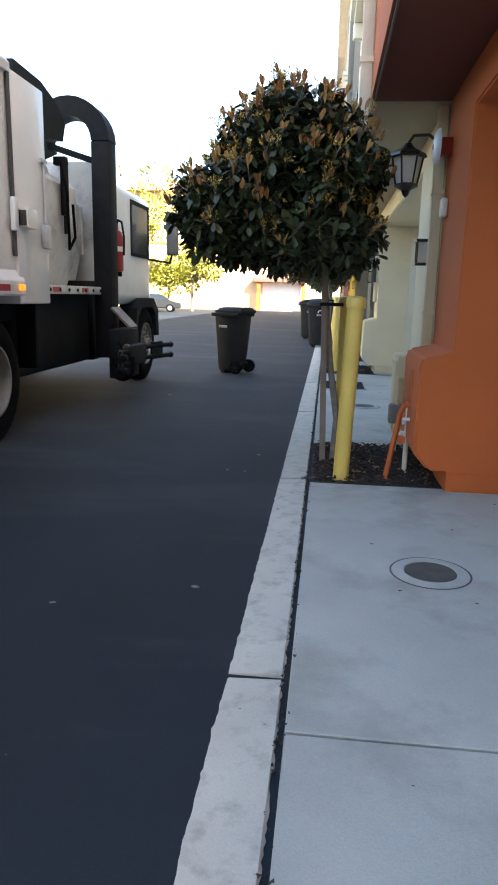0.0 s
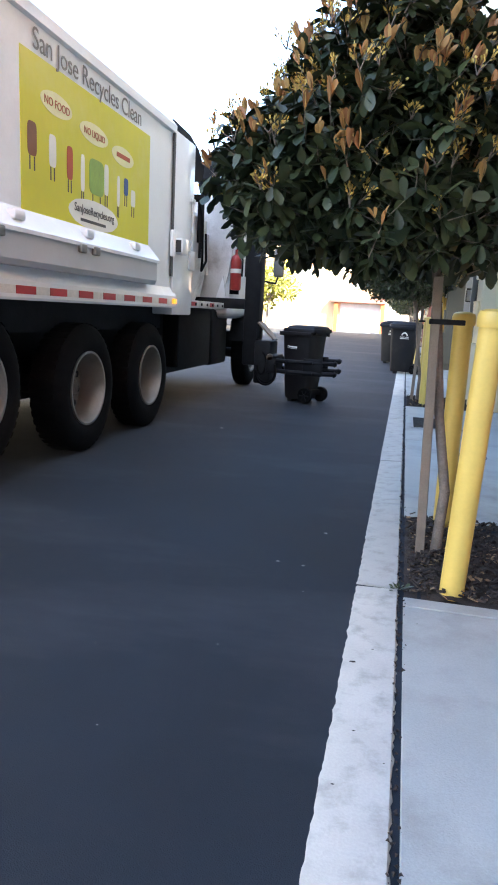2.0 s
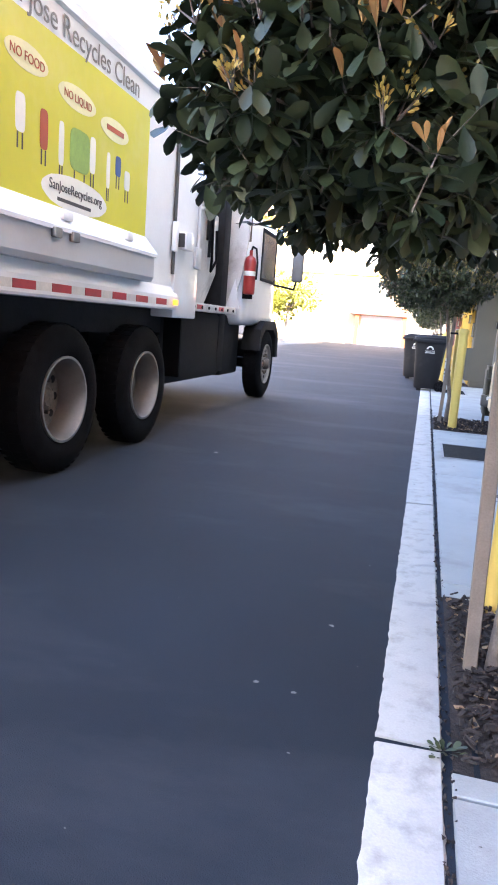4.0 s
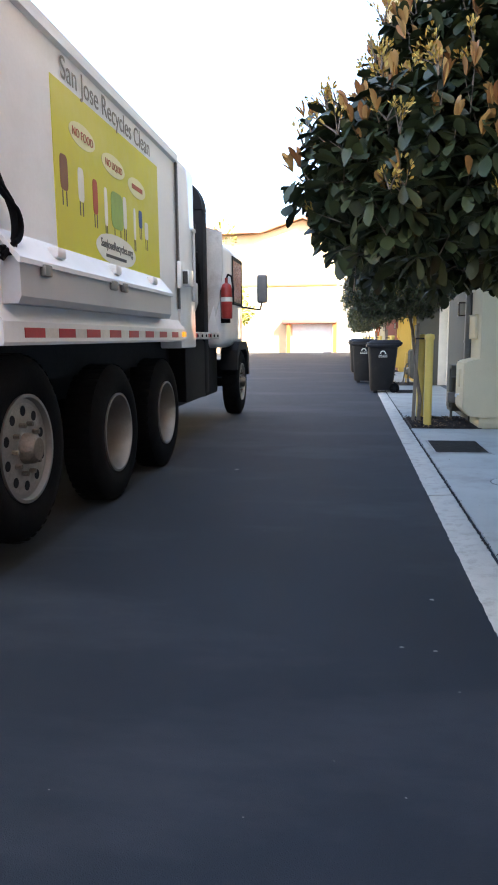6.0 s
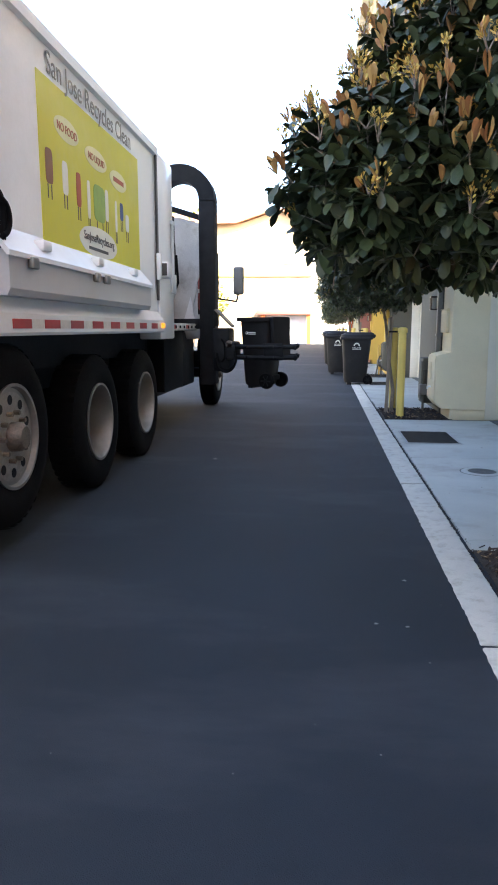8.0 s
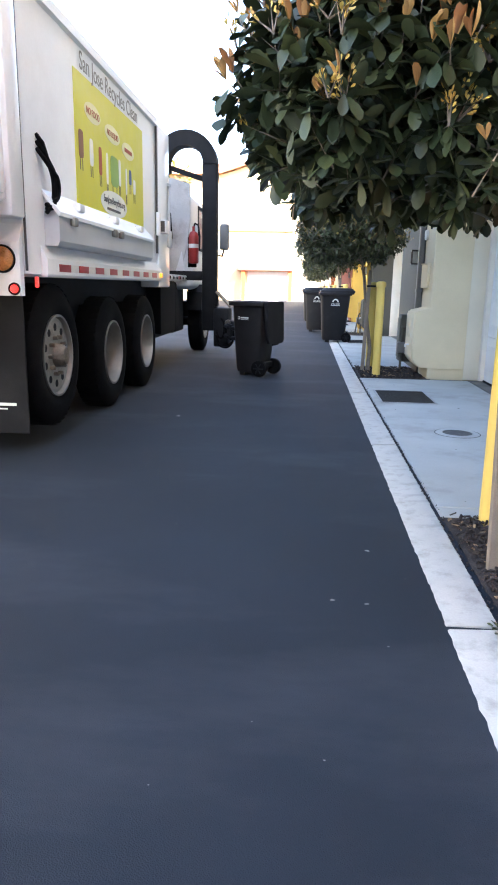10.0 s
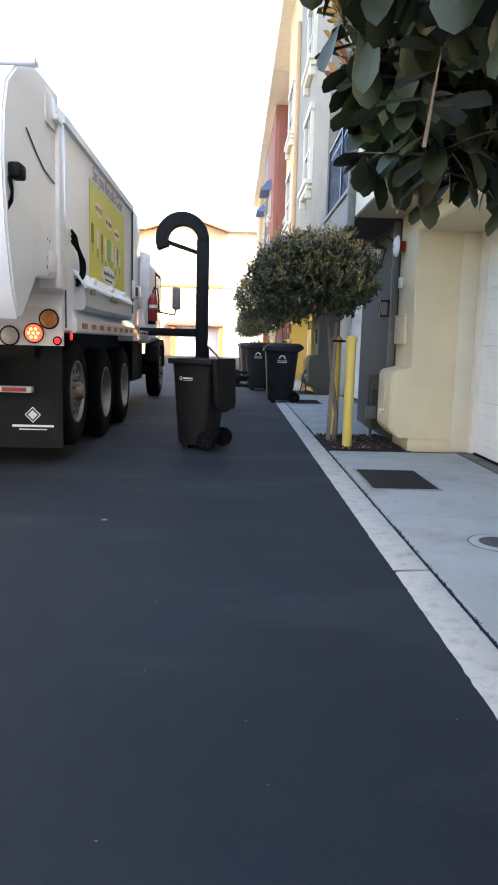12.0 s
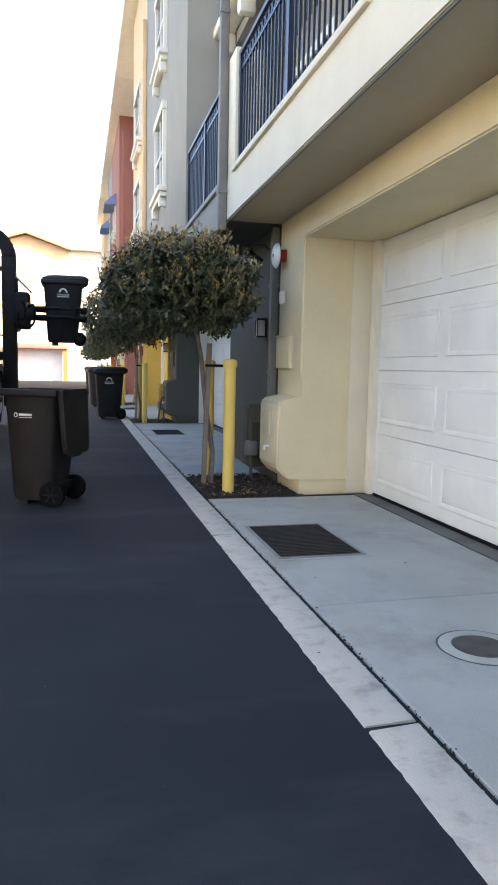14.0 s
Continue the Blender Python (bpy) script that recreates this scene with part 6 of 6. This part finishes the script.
def seam_debris():
    """Grit and dead leaf bits caught in the seam behind the kerb, and a weed at a joint."""
    rnd = random.Random(31)
    verts, faces = [], []
    for k in range(900):
        p = Vector((rnd.uniform(0.212, 0.258), rnd.uniform(-5.5, 10.5), rnd.uniform(0.004, 0.018)))
        s = rnd.uniform(0.003, 0.011)
        m = Euler((rnd.uniform(0, 6), rnd.uniform(0, 6), rnd.uniform(0, 6))).to_matrix()
        j = len(verts)
        for c in ((1, 0, -0.5), (-0.6, 0.8, -0.4), (-0.6, -0.8, -0.4), (0, 0, 0.7)):
            verts.append(tuple(m @ (Vector(c) * s) + p))
        faces += [(j, j + 1, j + 2), (j, j + 1, j + 3), (j + 1, j + 2, j + 3), (j + 2, j, j + 3)]
    me = bpy.data.meshes.new("seam_debris")
    me.from_pydata(verts, [], faces)
    me.materials.append(CHIP)
    tagged(new("seam_debris", me), "dark grit and dead leaf bits in the kerb seam", "debris", kind="stuff")
    weed = thing("weed", "small dark weed growing in the kerb joint", "weed", at=(0.235, 0.10, 0.0))
    spots = []
    for k in range(26):
        a = rnd.uniform(0, 6.3)
        r = rnd.uniform(0.0, 0.05)
        spots.append(((r * math.cos(a) - 0.01, r * math.sin(a), 0.012), (math.cos(a), math.sin(a), rnd.uniform(0.1, 0.7)), rnd.uniform(0.02, 0.045), rnd.uniform(-0.5, 0.5)))
    ob = new("leaf_rosette", leaf_cloud("leaf_rosette", spots, LEAFMIX))
    ob.parent = weed


seam_debris()


def slab_litter():
    """Dark specks and leaf scraps lying on the driveway and the kerb."""
    rnd = random.Random(77)
    verts, faces = [], []
    for k in range(90):
        p = Vector((rnd.uniform(0.02, 1.8), rnd.uniform(-5.2, 7.6), 0.018))
        if 0.0 < p.y < 1.5 and p.x > 0.2:
            continue
        s, a = rnd.choice((0.002, 0.003, 0.003, 0.004, 0.006, 0.009)), rnd.uniform(0, 6.3)
        j = len(verts)
        for c in range(5):
            q = s * rnd.uniform(0.5, 1.2)
            verts.append((p.x + q * 1.7 * math.cos(a + c * 1.257), p.y + q * math.sin(a + c * 1.257), p.z))
        verts.append((p.x, p.y, p.z + s * 0.35))
        faces += [(j + c, j + (c + 1) % 5, j + 5) for c in range(5)]
    me = bpy.data.meshes.new("slab_litter")
    me.from_pydata(verts, [], faces)
    me.materials.append(CHIP)
    tagged(new("slab_litter", me), "dark specks and leaf scraps on the concrete", "litter", kind="stuff")


slab_litter()

# ---- motions ----
TRUCK_ROWS = [(0.0, -3.8), (0.6, -2.55), (1.0, -1.7), (1.5, -1.0), (2.0, -0.45), (2.2, -0.35), (4.3, -0.12), (5.0, -0.05), (6.0, 0.0), (9.0, 0.0), (9.5, 0.7), (10.0, 1.9), (10.5, 2.9), (11.0, 3.95), (11.5, 4.98), (12.0, 5.85), (12.5, 6.65), (12.8, 6.93), (13.0, 6.95), (14.0, 6.95)]
# time, reach of the mast, lift of the gripper, tilt of the gripper, its way inwards over the hook
ARM_ROWS = [(0.0, 0.0, 0.0, 0.0, 0.0), (1.0, 0.08, 0.0, 0.0, 0.0), (1.5, 0.20, 0.0, 0.0, 0.0), (1.9, 0.45, 0.0, 0.0, 0.0), (2.05, 0.45, 0.0, 0.0, 0.0), (2.2, 0.30, 0.12, 0.0, 0.0), (2.8, 0.0, 1.1, 0.0, 0.0), (3.3, -0.3, 2.2, -15.0, 0.0), (3.8, -0.36, 2.75, -95.0, -0.4), (4.2, -0.36, 2.5, -165.0, -0.85), (5.95, -0.36, 2.5, -165.0, -0.85), (6.15, -0.37, 2.75, -125.0, -0.5), (6.35, -0.33, 2.45, -95.0, -0.15), (6.5, -0.30, 2.1, -80.0, 0.0), (6.8, -0.38, 1.95, -25.0, 0.0), (7.0, -0.40, 2.0, -5.0, 0.0), (7.5, -0.37, 1.3, 0.0, 0.0), (8.3, 0.49, 0.0, 0.0, 0.0), (8.8, 0.49, 0.0, 0.0, 0.0), (9.3, 0.3, 0.0, 0.0, 0.0), (10.0, 0.38, 0.0, 0.0, 0.0), (11.0, 0.40, 0.05, 0.0, 0.0), (11.5, 0.58, 0.05, 0.0, 0.0), (12.0, 1.07, 0.0, 0.0, 0.0), (12.5, 1.58, 0.0, 0.0, 0.0), (12.75, 1.85, 0.0, 0.0, 0.0), (12.85, 1.83, 0.02, 0.0, 0.0), (13.0, 1.68, 0.16, 0.0, 0.0), (13.5, 0.98, 0.92, 0.0, 0.0), (14.0, 0.42, 1.74, 0.0, 0.0)]
JAW_ROWS = [(0.0, 72.0), (1.1, 72.0), (1.5, 25.0), (1.95, 0.0), (8.3, 0.0), (8.8, 60.0), (9.6, 72.0), (11.6, 72.0), (12.2, 40.0), (12.7, 0.0), (14.0, 0.0)]


def along(rows, t):
    """Smooth values between keyed rows."""
    if t <= rows[0][0]:
        return rows[0][1:]
    for a, b in zip(rows[:-1], rows[1:]):
        if t <= b[0]:
            u = (t - a[0]) / (b[0] - a[0])
            return tuple(p + (q - p) * u for p, q in zip(a[1:], b[1:]))
    return rows[-1][1:]


def mast_pose(t):
    return pose(along(ARM_ROWS, t)[0], 0, 0)


def gripper_pose(t):
    _, lift, tilt, inward = along(ARM_ROWS, t)
    pivot = (SIDE + 0.1, 0, 0.75)
    return pose(inward, 0, lift) @ pose(*pivot) @ pose(0, 0, 0, 0, tilt, 0) @ pose(-pivot[0], 0, -pivot[2])


def held(t):
    return pose(0, along(TRUCK_ROWS, t)[0], 0) @ mast_pose(t) @ gripper_pose(t)


def motions():
    steps = [i * 0.1 for i in range(141)]
    walk(truck, [(t, pose(0, along(TRUCK_ROWS, t)[0], 0)) for t in steps[::2]])
    for w in WHEELS:
        home = w.matrix_basis.translation.copy()
        walk(w, [(t, pose(*home, -math.degrees(along(TRUCK_ROWS, t)[0] / WHEEL_R), 0, 0)) for t in steps[::2]])
    walk(mast, [(t, mast_pose(t)) for t in steps])
    walk(gripper, [(t, gripper_pose(t)) for t in steps])
    for side, ob in JAWS:
        px, py = SIDE + 0.35, ARM_Y + side * 0.26
        walk(ob, [(t, pose(px, py, 0) @ pose(0, 0, 0, 0, 0, side * along(JAW_ROWS, t)[0]) @ pose(-px, -py, 0)) for t in steps[::2]])
    grab, drop = 2.0, 8.4
    start = pose(-1.42, ARM_Y - 0.34, 0, 0, 0, -24)
    rows = []
    for t in steps:
        u = min(max(t, grab), drop)
        rows.append((t, held(u) @ held(grab).inverted() @ start))
    walk(bin_a, rows)
    lid_a = [c for c in bin_a.children if c.name.startswith("lid")][0]
    walk(lid_a, [(t, lid_pose(along([(0.0, 0.0), (3.2, 0.0), (3.8, 60.0), (4.2, 110.0), (6.2, 120.0), (6.8, 160.0), (7.0, 180.0), (7.5, 230.0), (7.9, 267.0), (14.0, 267.0)], t)[0], BIN_A)) for t in steps[::2]])
    grab_b = 12.8
    start_b = pose(0.12, 14.95, 0, 0, 0, 0)
    walk(bin_b, [(t, held(max(t, grab_b)) @ held(grab_b).inverted() @ start_b) for t in steps])


motions()
